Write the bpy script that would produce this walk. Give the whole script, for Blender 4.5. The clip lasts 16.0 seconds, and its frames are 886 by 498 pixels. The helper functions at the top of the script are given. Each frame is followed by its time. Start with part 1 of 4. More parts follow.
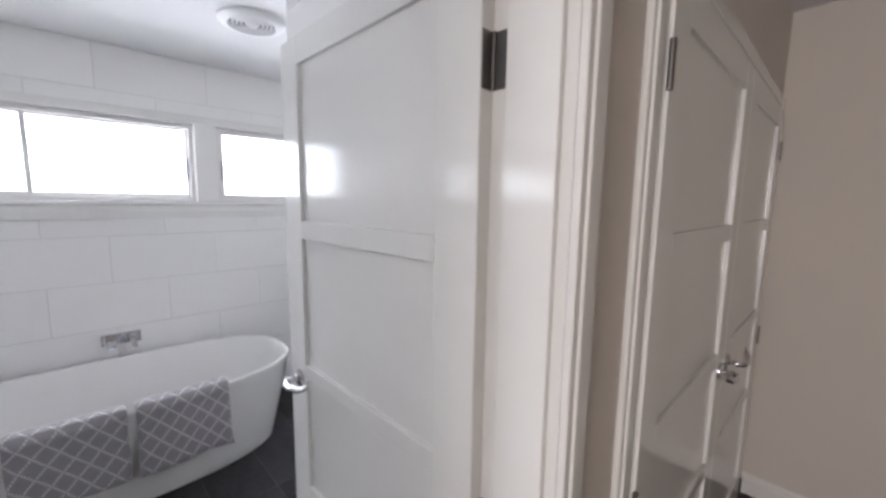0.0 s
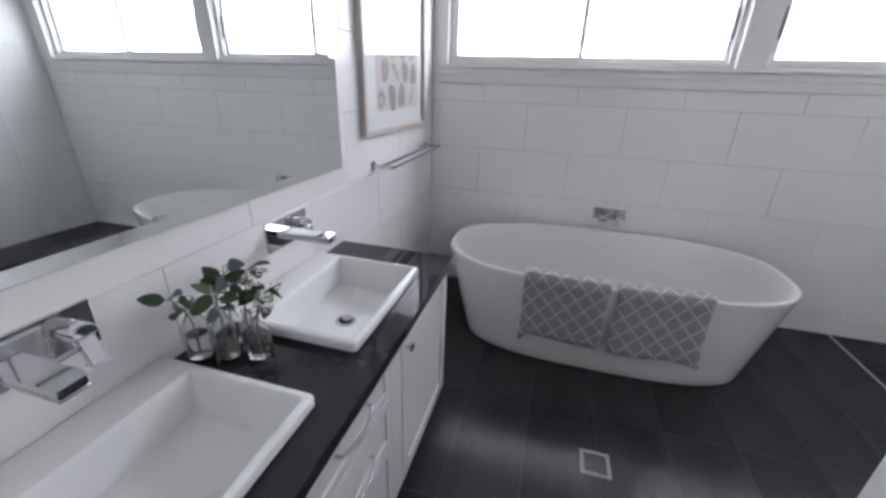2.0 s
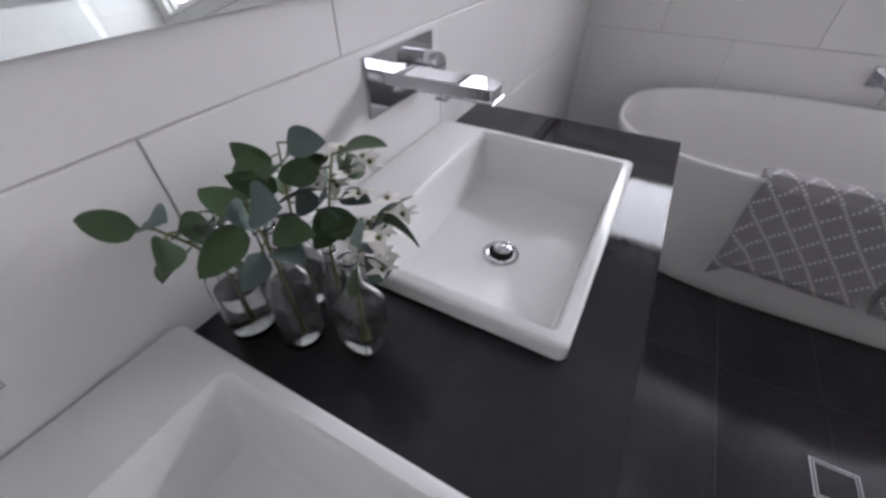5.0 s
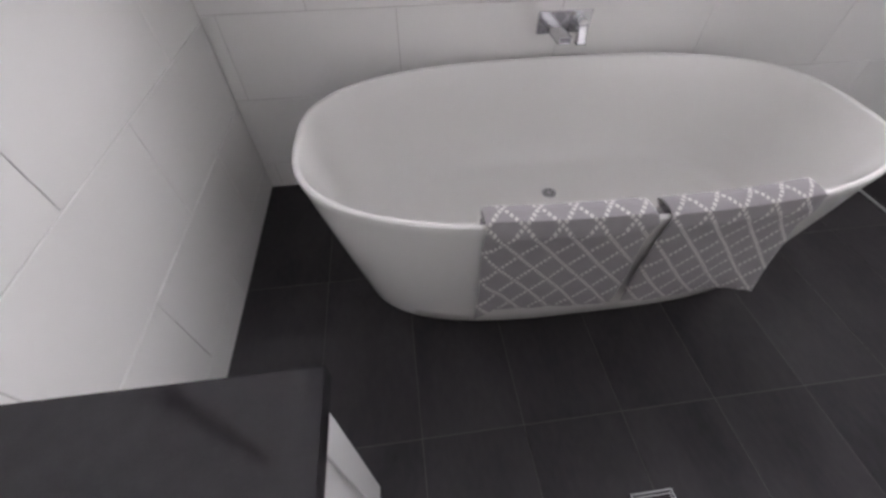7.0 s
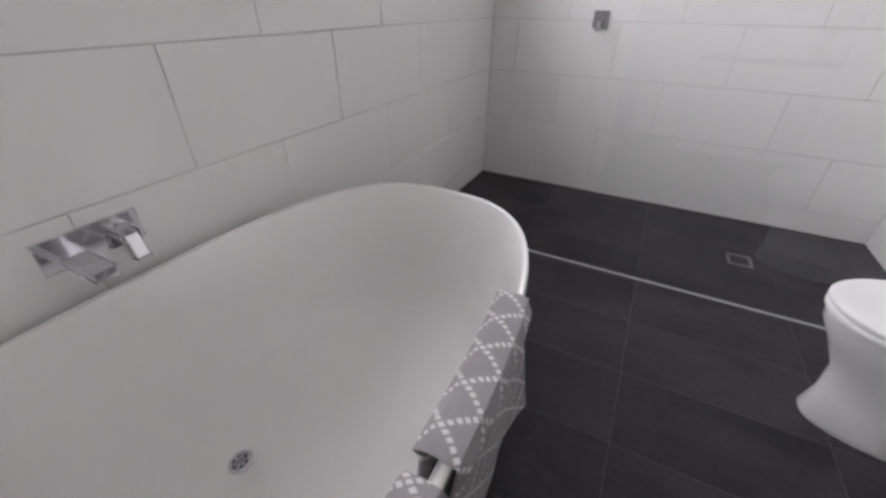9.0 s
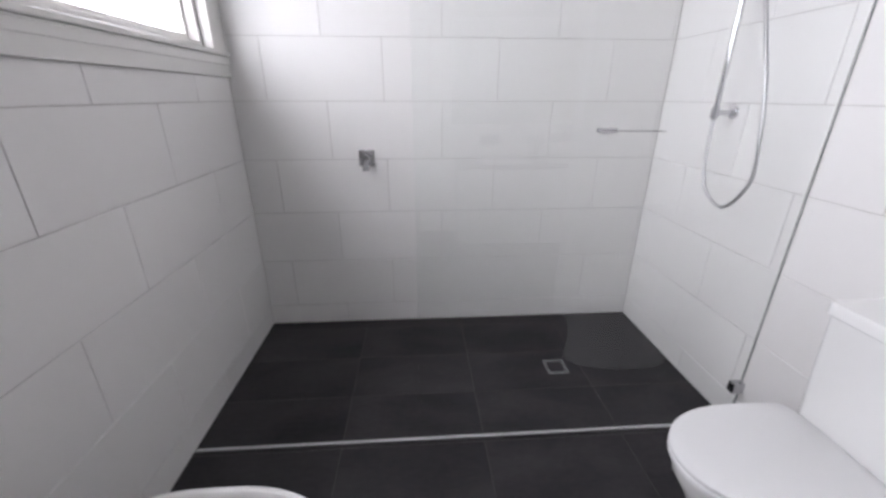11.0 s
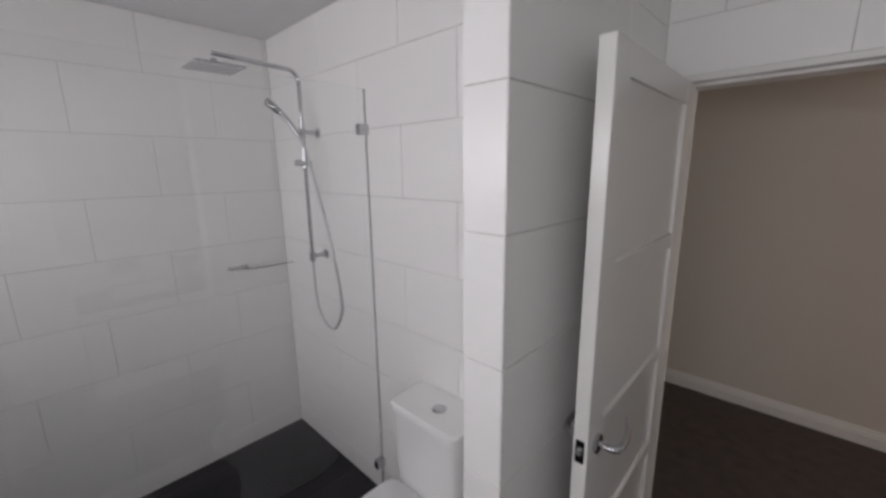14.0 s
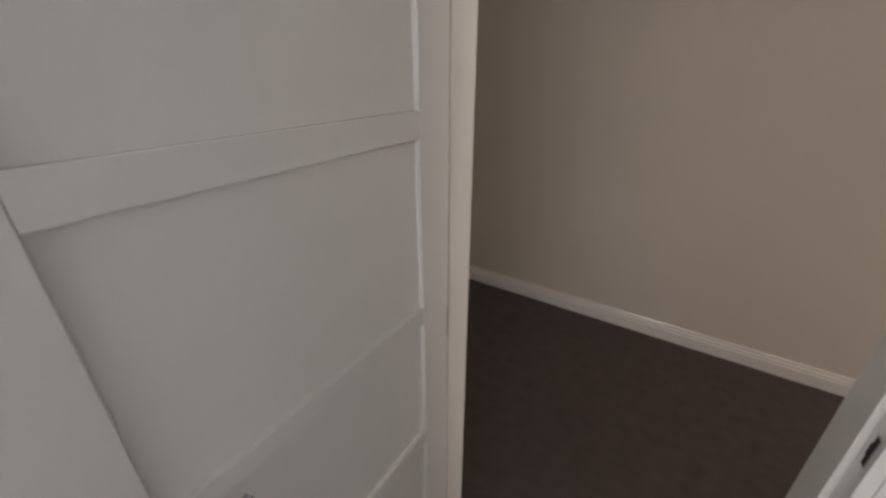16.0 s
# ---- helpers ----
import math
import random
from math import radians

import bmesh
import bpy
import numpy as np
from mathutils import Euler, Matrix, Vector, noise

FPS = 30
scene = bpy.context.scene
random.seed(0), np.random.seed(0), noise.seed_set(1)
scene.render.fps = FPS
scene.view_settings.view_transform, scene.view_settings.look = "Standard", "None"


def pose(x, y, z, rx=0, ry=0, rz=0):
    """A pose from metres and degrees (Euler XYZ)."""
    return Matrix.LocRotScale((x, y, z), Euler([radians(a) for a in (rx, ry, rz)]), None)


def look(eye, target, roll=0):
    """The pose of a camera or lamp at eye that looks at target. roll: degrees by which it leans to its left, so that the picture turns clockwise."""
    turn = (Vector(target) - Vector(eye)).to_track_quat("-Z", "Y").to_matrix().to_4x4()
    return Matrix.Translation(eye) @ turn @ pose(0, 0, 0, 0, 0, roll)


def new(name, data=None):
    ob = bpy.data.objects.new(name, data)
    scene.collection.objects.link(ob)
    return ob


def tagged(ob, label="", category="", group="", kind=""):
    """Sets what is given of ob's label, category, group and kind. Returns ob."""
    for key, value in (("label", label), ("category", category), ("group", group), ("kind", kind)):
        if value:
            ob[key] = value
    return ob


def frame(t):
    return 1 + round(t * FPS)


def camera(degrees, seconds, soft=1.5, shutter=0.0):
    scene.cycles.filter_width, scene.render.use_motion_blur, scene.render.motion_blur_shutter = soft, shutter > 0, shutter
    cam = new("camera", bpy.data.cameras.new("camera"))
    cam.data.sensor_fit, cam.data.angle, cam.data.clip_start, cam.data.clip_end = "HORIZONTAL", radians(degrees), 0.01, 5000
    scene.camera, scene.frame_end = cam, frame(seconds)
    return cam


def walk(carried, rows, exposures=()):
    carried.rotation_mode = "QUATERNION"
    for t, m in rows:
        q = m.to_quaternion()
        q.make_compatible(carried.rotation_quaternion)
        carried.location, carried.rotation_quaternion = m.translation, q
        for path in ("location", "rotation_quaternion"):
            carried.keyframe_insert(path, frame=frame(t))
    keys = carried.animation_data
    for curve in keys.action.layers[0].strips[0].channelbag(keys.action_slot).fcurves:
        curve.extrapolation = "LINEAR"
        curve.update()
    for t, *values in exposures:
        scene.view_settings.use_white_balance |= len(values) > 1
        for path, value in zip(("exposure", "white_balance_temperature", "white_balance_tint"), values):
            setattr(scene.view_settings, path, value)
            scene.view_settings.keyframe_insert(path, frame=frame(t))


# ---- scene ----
cam = camera(97.6, 16.0, soft=3.0)

PATH = [
    (0, (1.08, -3.26, 1.6), (2.46, -1.834, 1.348), 0.8),
    (0.5, (1.142, -3.107, 1.622), (2.155, -1.423, 1.251), 1.4),
    (1, (1.084, -2.875, 1.548), (1.595, -1.003, 1.062), 1.2),
    (1.5, (0.986, -2.811, 1.52), (0.966, -0.905, 0.915), 1.2),
    (2, (0.859, -2.747, 1.44), (0.373, -0.971, 0.657), 1.8),
    (2.5, (0.771, -2.724, 1.375), (-0.011, -1.144, 0.431), 2.0),
    (3, (0.656, -2.69, 1.291), (-0.27, -1.305, 0.185), 1.2),
    (5.3, (0.415, -2.165, 1.187), (-0.232, -0.894, -0.215), 0.0),
    (5.5, (0.411, -2.07, 1.189), (-0.176, -0.827, -0.264), 0.2),
    (6, (0.436, -1.898, 1.185), (0.112, -0.598, -0.3), 0.7),
    (6.5, (0.521, -1.707, 1.191), (0.378, -0.401, -0.317), -0.2),
    (7, (0.622, -1.516, 1.21), (0.788, -0.228, -0.31), -0.1),
    (7.5, (0.677, -1.3, 1.136), (1.108, -0.072, -0.383), -1.3),
    (8, (0.725, -1.157, 1.085), (1.601, -0.064, -0.343), -0.1),
    (8.5, (0.809, -1.108, 1.044), (2.051, -0.175, -0.215), 3.7),
    (9, (0.972, -1.053, 1.128), (2.471, -0.286, 0.048), 0.7),
    (9.2, (1.009, -1.032, 1.127), (2.58, -0.328, 0.115), -0.9),
    (11.3, (1.552, -0.938, 1.405), (3.388, -1.31, 0.72), -0.2),
    (11.5, (1.573, -0.968, 1.425), (3.37, -1.546, 0.763), -0.4),
    (12, (1.582, -0.993, 1.476), (3.177, -2.048, 0.891), 0.5),
    (12.5, (1.481, -1.07, 1.558), (2.961, -2.306, 1.026), -0.0),
    (13, (1.366, -1.067, 1.672), (2.816, -2.359, 1.194), -0.2),
    (13.5, (1.287, -1.111, 1.747), (2.716, -2.442, 1.315), -0.4),
    (14, (1.229, -1.21, 1.767), (2.578, -2.629, 1.357), -0.7),
    (14.5, (1.18, -1.345, 1.722), (2.403, -2.853, 1.242), -0.6),
    (15, (1.118, -1.531, 1.664), (2.248, -3.061, 1.046), -0.8),
    (15.5, (1.109, -1.804, 1.626), (2.196, -3.311, 0.884), -0.3),
    (16, (1.115, -2.126, 1.607), (2.113, -3.636, 0.755), 0.1),
]
EXPOSURES = [(0, -0.06, 6200, 16), (0.5, -0.34, 6150, 16), (1, -0.36, 6150, 16), (1.5, -0.46, 6150, 17), (3, -0.48, 6150, 18), (5.5, -0.62, 6400, 19), (6.2, -0.66, 6500, 19), (7, -0.18, 6650, 18), (7.5, -0.04, 6650, 18), (8.2, -0.26, 6650, 18), (9, -0.46, 6650, 18), (11.5, -0.61, 6450, 18), (12.5, -0.96, 6550, 18), (14.5, -1.54, 6800, 18), (16, -1.01, 7050, 17)]
walk(cam, [(t, look(eye, target, roll)) for t, eye, target, roll in PATH], EXPOSURES)

# ---- light ----
world = bpy.data.worlds.new("world")
scene.world = world
world.use_nodes = True
wn, wl = world.node_tree.nodes, world.node_tree.links
sky = wn.new("ShaderNodeTexSky")
sky.sky_type, sky.sun_disc = "NISHITA", False
sky.sun_elevation, sky.sun_rotation = radians(38), radians(170)
wl.new(sky.outputs[0], wn["Background"].inputs[0])
wn["Background"].inputs[1].default_value = 0.1

sun = new("sun", bpy.data.lights.new("sun", "SUN"))
sun.data.energy, sun.data.angle, sun.data.color = 0.8, radians(15), (1.0, 0.96, 0.9)
sun.matrix_world = look((3, -6, 6), (2.5, 0, 0))


def area(name, eye, target, sx, sy, watts, color):
    l = new(name, bpy.data.lights.new(name, "AREA"))
    l.data.shape, l.data.size, l.data.size_y, l.data.energy, l.data.color = "RECTANGLE", sx, sy, watts, color
    l.matrix_world = look(eye, target)
    return l


# the overcast sky outside the two windows
area("sky_light", (1.82, 0.37, 1.88), (1.82, -0.63, 1.24), 5.0, 0.94, 196, (0.93, 0.96, 1.0))
# added unseen lamp that brightens the hall from its west end
area("hall_fill", (-3.1, -3.8, 1.4), (1.5, -3.8, 1.2), 1.3, 1.9, 98, (1.0, 0.95, 0.895))

# ---- materials ----


def material(name, color, rough=0.5, metal=0.0, var=0.0, scale=6.0, bump=0.0, bscale=80.0, rnd=0.0, coat=0.0, trans=0.0, ior=1.45, spec=0.5, rvar=0.0):
    """Principled surface with soft variation at two scales, fine relief and a change from piece to piece."""
    m = bpy.data.materials.new(name)
    m.use_nodes = True
    n, l = m.node_tree.nodes, m.node_tree.links
    b = n["Principled BSDF"]
    b.inputs["Base Color"].default_value = (*color, 1)
    b.inputs["Roughness"].default_value = rough
    b.inputs["Metallic"].default_value = metal
    b.inputs["Coat Weight"].default_value = coat
    b.inputs["Coat Roughness"].default_value = 0.08
    b.inputs["Transmission Weight"].default_value = trans
    b.inputs["IOR"].default_value = ior
    b.inputs["Specular IOR Level"].default_value = spec
    co = n.new("ShaderNodeTexCoord")
    if var or rnd or rvar:
        big, small = n.new("ShaderNodeTexNoise"), n.new("ShaderNodeTexNoise")
        big.inputs["Scale"].default_value, big.inputs["Detail"].default_value = scale, 5
        small.inputs["Scale"].default_value, small.inputs["Detail"].default_value = scale * 9, 4
        l.new(co.outputs["Object"], big.inputs["Vector"])
        l.new(co.outputs["Object"], small.inputs["Vector"])
        mix = n.new("ShaderNodeMath")
        mix.operation = "MULTIPLY_ADD"
        l.new(small.outputs["Fac"], mix.inputs[0])
        mix.inputs[1].default_value = 0.45
        l.new(big.outputs["Fac"], mix.inputs[2])
        rng = n.new("ShaderNodeMapRange")
        rng.inputs["From Min"].default_value, rng.inputs["From Max"].default_value = 0.2, 1.25
        rng.inputs["To Min"].default_value, rng.inputs["To Max"].default_value = 1 - var, 1 + var
        l.new(mix.outputs[0], rng.inputs["Value"])
        hsv = n.new("ShaderNodeHueSaturation")
        hsv.inputs["Color"].default_value = (*color, 1)
        if rnd:
            info, r2, mul = n.new("ShaderNodeObjectInfo"), n.new("ShaderNodeMapRange"), n.new("ShaderNodeMath")
            r2.inputs["To Min"].default_value, r2.inputs["To Max"].default_value = 1 - rnd, 1 + rnd
            l.new(info.outputs["Random"], r2.inputs["Value"])
            mul.operation = "MULTIPLY"
            l.new(rng.outputs[0], mul.inputs[0])
            l.new(r2.outputs[0], mul.inputs[1])
            l.new(mul.outputs[0], hsv.inputs["Value"])
        else:
            l.new(rng.outputs[0], hsv.inputs["Value"])
        l.new(hsv.outputs[0], b.inputs["Base Color"])
        if rvar:
            rr = n.new("ShaderNodeMapRange")
            rr.inputs["From Min"].default_value, rr.inputs["From Max"].default_value = 0.4, 1.05
            rr.inputs["To Min"].default_value, rr.inputs["To Max"].default_value = max(0.02, rough - rvar), rough + rvar
            l.new(mix.outputs[0], rr.inputs["Value"])
            l.new(rr.outputs[0], b.inputs["Roughness"])
    if bump:
        t, bp = n.new("ShaderNodeTexNoise"), n.new("ShaderNodeBump")
        t.inputs["Scale"].default_value, t.inputs["Detail"].default_value = bscale, 6
        bp.inputs["Strength"].default_value, bp.inputs["Distance"].default_value = bump, 0.004
        l.new(co.outputs["Object"], t.inputs["Vector"])
        l.new(t.outputs["Fac"], bp.inputs["Height"])
        l.new(bp.outputs[0], b.inputs["Normal"])
    return m


def slate_material():
    """Charcoal porcelain: cloudy veins that shift from tile to tile, satin gloss that wanders, faint relief."""
    m = bpy.data.materials.new("charcoal_tile")
    m.use_nodes = True
    n, l = m.node_tree.nodes, m.node_tree.links
    b = n["Principled BSDF"]
    co, info, add = n.new("ShaderNodeTexCoord"), n.new("ShaderNodeObjectInfo"), n.new("ShaderNodeVectorMath")
    mp = n.new("ShaderNodeMapping")
    mp.inputs["Scale"].default_value = (1.0, 0.45, 1.0)
    add.operation = "MULTIPLY_ADD"
    l.new(info.outputs["Random"], add.inputs[0])
    add.inputs[1].default_value = (17.0, 23.0, 5.0)
    l.new(co.outputs["Object"], add.inputs[2])
    l.new(add.outputs[0], mp.inputs["Vector"])
    cloud, fine = n.new("ShaderNodeTexNoise"), n.new("ShaderNodeTexNoise")
    for k, sc, de, di in ((cloud, 4.0, 5, 0.5), (fine, 60.0, 4, 0.0)):
        k.inputs["Scale"].default_value, k.inputs["Detail"].default_value, k.inputs["Distortion"].default_value = sc, de, di
        l.new(mp.outputs[0], k.inputs["Vector"])
    mix = n.new("ShaderNodeMath")
    mix.operation = "MULTIPLY_ADD"
    l.new(fine.outputs["Fac"], mix.inputs[0])
    mix.inputs[1].default_value = 0.3
    l.new(cloud.outputs["Fac"], mix.inputs[2])
    ramp = n.new("ShaderNodeValToRGB")
    ramp.color_ramp.elements[0].position, ramp.color_ramp.elements[0].color = 0.4, (0.0295, 0.027, 0.0305, 1)
    ramp.color_ramp.elements[1].position, ramp.color_ramp.elements[1].color = 0.88, (0.056, 0.052, 0.0562, 1)
    l.new(mix.outputs[0], ramp.inputs["Fac"])
    l.new(ramp.outputs[0], b.inputs["Base Color"])
    rr = n.new("ShaderNodeMapRange")
    rr.inputs["From Min"].default_value, rr.inputs["From Max"].default_value = 0.4, 0.95
    rr.inputs["To Min"].default_value, rr.inputs["To Max"].default_value = 0.13, 0.19
    l.new(mix.outputs[0], rr.inputs["Value"])
    l.new(rr.outputs[0], b.inputs["Roughness"])
    b.inputs["Specular IOR Level"].default_value = 0.1
    bp = n.new("ShaderNodeBump")
    bp.inputs["Strength"].default_value, bp.inputs["Distance"].default_value = 0.02, 0.002
    l.new(cloud.outputs["Fac"], bp.inputs["Height"])
    l.new(bp.outputs[0], b.inputs["Normal"])
    return m


TILE = material("white_tile", (0.835, 0.825, 0.812), 0.26, var=0.008, scale=2, rnd=0.01)
GROUT = material("grout", (0.56, 0.54, 0.52), 0.9, var=0.12, scale=12)
FLOOR_TILE = slate_material()
FLOOR_GROUT = material("dark_grout", (0.068, 0.064, 0.064), 0.8, var=0.15, scale=12)
PAINT = material("white_gloss_paint", (0.77, 0.76, 0.735), 0.13, var=0.015, scale=4, bump=0.03, bscale=14)
CEIL = material("ceiling_paint", (0.73, 0.73, 0.73), 0.9, var=0.015, scale=5)
HALL = material("hall_paint", (0.64, 0.59, 0.535), 0.75, var=0.02, scale=3, bump=0.06, bscale=180)
CARPET = material("brown_carpet", (0.085, 0.068, 0.06), 1.0, var=0.3, scale=14, bump=1.0, bscale=420)
CERAMIC = material("white_ceramic", (0.82, 0.82, 0.81), 0.12, coat=0.5, var=0.006, scale=3)
ACRYLIC = material("white_acrylic", (0.8, 0.79, 0.775), 0.2, coat=0.4, var=0.008, scale=3)
CHROME = material("chrome", (0.6, 0.6, 0.62), 0.05, metal=1.0, var=0.01)
STEEL = material("brushed_steel", (0.55, 0.55, 0.56), 0.3, metal=1.0, var=0.05, scale=20)
# near-black colour for the shade inside drain and latch openings
OPENING_SHADE = material("opening_shade", (0.012, 0.012, 0.013), 0.6, var=0.1)
HINGE = material("aged_steel", (0.2, 0.19, 0.185), 0.38, metal=1.0, var=0.1, scale=30)
STONE = material("black_stone", (0.02, 0.018, 0.021), 0.06, var=0.3, scale=30)
CABINET = material("white_cabinet_paint", (0.78, 0.78, 0.78), 0.25, var=0.01, scale=4)
MIRROR = material("mirror_silver", (0.86, 0.9, 0.885), 0.01, metal=1.0)
ALU = material("cream_aluminium", (0.72, 0.7, 0.68), 0.35, var=0.02, scale=8)
FRAME_WOOD = material("pale_timber_frame", (0.5, 0.44, 0.4), 0.45, var=0.12, scale=14, bump=0.2, bscale=90)
PAPER = material("white_paper", (0.78, 0.77, 0.76), 0.9, var=0.01)
LEAF = material("leaf_green", (0.05, 0.09, 0.035), 0.45, var=0.35, scale=30)
LEAF_GREY = material("leaf_grey_green", (0.13, 0.17, 0.155), 0.6, var=0.25, scale=30)
STEM = material("stem_green", (0.16, 0.17, 0.07), 0.6, var=0.2, scale=40)
PETAL = material("white_petal", (0.8, 0.78, 0.73), 0.7, var=0.06, scale=40)
LATCH = material("grey_latch_metal", (0.3, 0.3, 0.33), 0.4, metal=0.6, var=0.05, scale=30)
RIM = material("dull_steel", (0.42, 0.42, 0.43), 0.45, metal=1.0, var=0.08, scale=40)
RUBBER = material("grey_rubber", (0.25, 0.25, 0.26), 0.6, var=0.1)
PLASTIC = material("white_plastic", (0.78, 0.78, 0.78), 0.35, var=0.01)


def glass_material(name, color, rough=0.0):
    m = material(name, color, rough, trans=1.0, ior=1.45)
    return m


GLASS = glass_material("clear_glass", (0.985, 1.0, 0.99))
WATER = material("water", (0.96, 0.97, 0.96), 0.0, trans=1.0, ior=1.33)
BOTTLE = glass_material("bottle_glass", (0.97, 0.98, 0.98), 0.06)
THIN_GLASS = material("thin_shelf_glass", (1.0, 1.0, 1.0), 0.0, trans=1.0, ior=1.05)
SCREEN = glass_material("screen_glass", (0.975, 0.992, 0.985))
GLASS_EDGE = material("green_glass_edge", (0.2, 0.23, 0.22), 0.2, var=0.05)


def math_node(n, l, op, a, b=None):
    k = n.new("ShaderNodeMath")
    k.operation = op
    for i, v in enumerate((a, b)):
        if v is None:
            continue
        if isinstance(v, (int, float)):
            k.inputs[i].default_value = v
        else:
            l.new(v, k.inputs[i])
    return k.outputs[0]


def towel_material():
    """Grey woven cotton with a dotted white lattice, laid out in metres along the cloth."""
    m = material("grey_lattice_cotton", (0.325, 0.308, 0.32), 0.95, var=0.12, scale=25, bump=0.9, bscale=330)
    n, l = m.node_tree.nodes, m.node_tree.links
    b = n["Principled BSDF"]
    base = b.inputs["Base Color"].links[0].from_socket
    uv, sep = n.new("ShaderNodeUVMap"), n.new("ShaderNodeSeparateXYZ")
    uv.uv_map = "UVMap"
    l.new(uv.outputs[0], sep.inputs[0])
    u = math_node(n, l, "DIVIDE", sep.outputs[0], 0.088)
    v = math_node(n, l, "DIVIDE", sep.outputs[1], 0.1)
    p, q = math_node(n, l, "ADD", u, v), math_node(n, l, "SUBTRACT", u, v)

    def line(a, along):
        f = math_node(n, l, "ABSOLUTE", math_node(n, l, "SUBTRACT", math_node(n, l, "FRACT", a), 0.5))
        on = math_node(n, l, "LESS_THAN", f, 0.07)
        d = math_node(n, l, "FRACT", math_node(n, l, "MULTIPLY", along, 5.0))
        dot = math_node(n, l, "LESS_THAN", math_node(n, l, "ABSOLUTE", math_node(n, l, "SUBTRACT", d, 0.5)), 0.31)
        return math_node(n, l, "MULTIPLY", on, dot)

    w = math_node(n, l, "MAXIMUM", line(p, q), line(q, p))
    mix = n.new("ShaderNodeMix")
    mix.data_type = "RGBA"
    l.new(w, mix.inputs["Factor"])
    l.new(base, mix.inputs["A"])
    mix.inputs["B"].default_value = (0.7, 0.68, 0.67, 1)
    l.new(mix.outputs["Result"], b.inputs["Base Color"])
    return m


TOWEL = towel_material()

# ---- mesh helpers ----


def link_mesh(name, bm, mat, smooth=False):
    me = bpy.data.meshes.new(name)
    bmesh.ops.recalc_face_normals(bm, faces=bm.faces[:])
    bm.to_mesh(me)
    bm.free()
    if smooth:
        me.shade_smooth()
        me.set_sharp_from_angle(angle=radians(38))
    me.materials.append(mat)
    return new(name, me)


def part(name, bm, mat, parent=None, label="", smooth=False):
    """One mesh object under a thing or under a part."""
    ob = link_mesh(name, bm, mat, smooth)
    if parent:
        ob.parent = parent
        ob.matrix_parent_inverse = parent.matrix_world.inverted() if parent.type != "EMPTY" else Matrix.Translation(parent.location).inverted()
    return tagged(ob, label)


def thing(name, at, label, category, group="", kind=""):
    """An Empty at the base of a thing."""
    ob = new(name)
    ob.empty_display_size = 0.05
    ob.location = at
    return tagged(ob, label, category, group, kind)


def add_box(bm, x0, x1, y0, y1, z0, z1):
    r = bmesh.ops.create_cube(bm, size=1.0)
    for v in r["verts"]:
        v.co = Vector(((x0 + x1) / 2 + v.co.x * (x1 - x0), (y0 + y1) / 2 + v.co.y * (y1 - y0), (z0 + z1) / 2 + v.co.z * (z1 - z0)))
    return r["verts"]


def boxes(*bs, bevel=0.0, seg=2):
    bm = bmesh.new()
    for b in bs:
        add_box(bm, *b)
    if bevel:
        bmesh.ops.bevel(bm, geom=bm.edges[:], offset=bevel, segments=seg, affect="EDGES", profile=0.5, clamp_overlap=True)
    return bm


def tube(points, r, seg=12, bm=None, closed=True):
    """A round bar along points; r may be one radius or one for each point."""
    bm = bm or bmesh.new()
    pts = [Vector(p) for p in points]
    rs = r if isinstance(r, (list, tuple)) else [r] * len(pts)
    rings, side = [], None
    for i, p in enumerate(pts):
        d = (pts[min(i + 1, len(pts) - 1)] - pts[max(i - 1, 0)]).normalized()
        if side is None:
            side = d.orthogonal().normalized()
        side = (side - d * side.dot(d)).normalized()
        up = d.cross(side)
        rings.append([bm.verts.new(p + (side * math.cos(a) + up * math.sin(a)) * rs[i]) for a in (2 * math.pi * k / seg for k in range(seg))])
    for a, b in zip(rings, rings[1:]):
        for k in range(seg):
            bm.faces.new((a[k], a[(k + 1) % seg], b[(k + 1) % seg], b[k]))
    if closed:
        bm.faces.new(rings[0][::-1])
        bm.faces.new(rings[-1])
    return bm


def lathe(profile, at, seg=28, axis="z", bm=None):
    """Turns (radius, height) pairs round an axis through a point."""
    bm = bm or bmesh.new()
    at = Vector(at)
    put = {"z": lambda x, y, h: Vector((x, y, h)), "x": lambda x, y, h: Vector((h, x, y)), "y": lambda x, y, h: Vector((x, h, y))}[axis]
    rings = []
    for r, h in profile:
        if r < 1e-6:
            rings.append([bm.verts.new(at + put(0, 0, h))])
        else:
            rings.append([bm.verts.new(at + put(r * math.cos(a), r * math.sin(a), h)) for a in (2 * math.pi * k / seg for k in range(seg))])
    for a, b in zip(rings, rings[1:]):
        for k in range(seg):
            j = (k + 1) % seg
            if len(a) == 1 and len(b) > 1:
                bm.faces.new((a[0], b[j], b[k]))
            elif len(b) == 1 and len(a) > 1:
                bm.faces.new((a[k], a[j], b[0]))
            elif len(a) > 1:
                bm.faces.new((a[k], a[j], b[j], b[k]))
    return bm


def bezier(pts, n=16):
    """A smooth run of points through the given ones."""
    p = [Vector(q) for q in pts]
    p = [p[0] * 2 - p[1]] + p + [p[-1] * 2 - p[-2]]
    out = []
    for i in range(1, len(p) - 2):
        for k in range(n):
            t = k / n
            out.append(0.5 * ((2 * p[i]) + (p[i + 1] - p[i - 1]) * t + (2 * p[i - 1] - 5 * p[i] + 4 * p[i + 1] - p[i + 2]) * t * t + (3 * p[i] - p[i - 1] - 3 * p[i + 1] + p[i + 2]) * t ** 3))
    return out + [p[-2]]


def structure(name, bm, mat, label, category):
    return tagged(link_mesh(name, bm, mat), label, category, kind="structure")


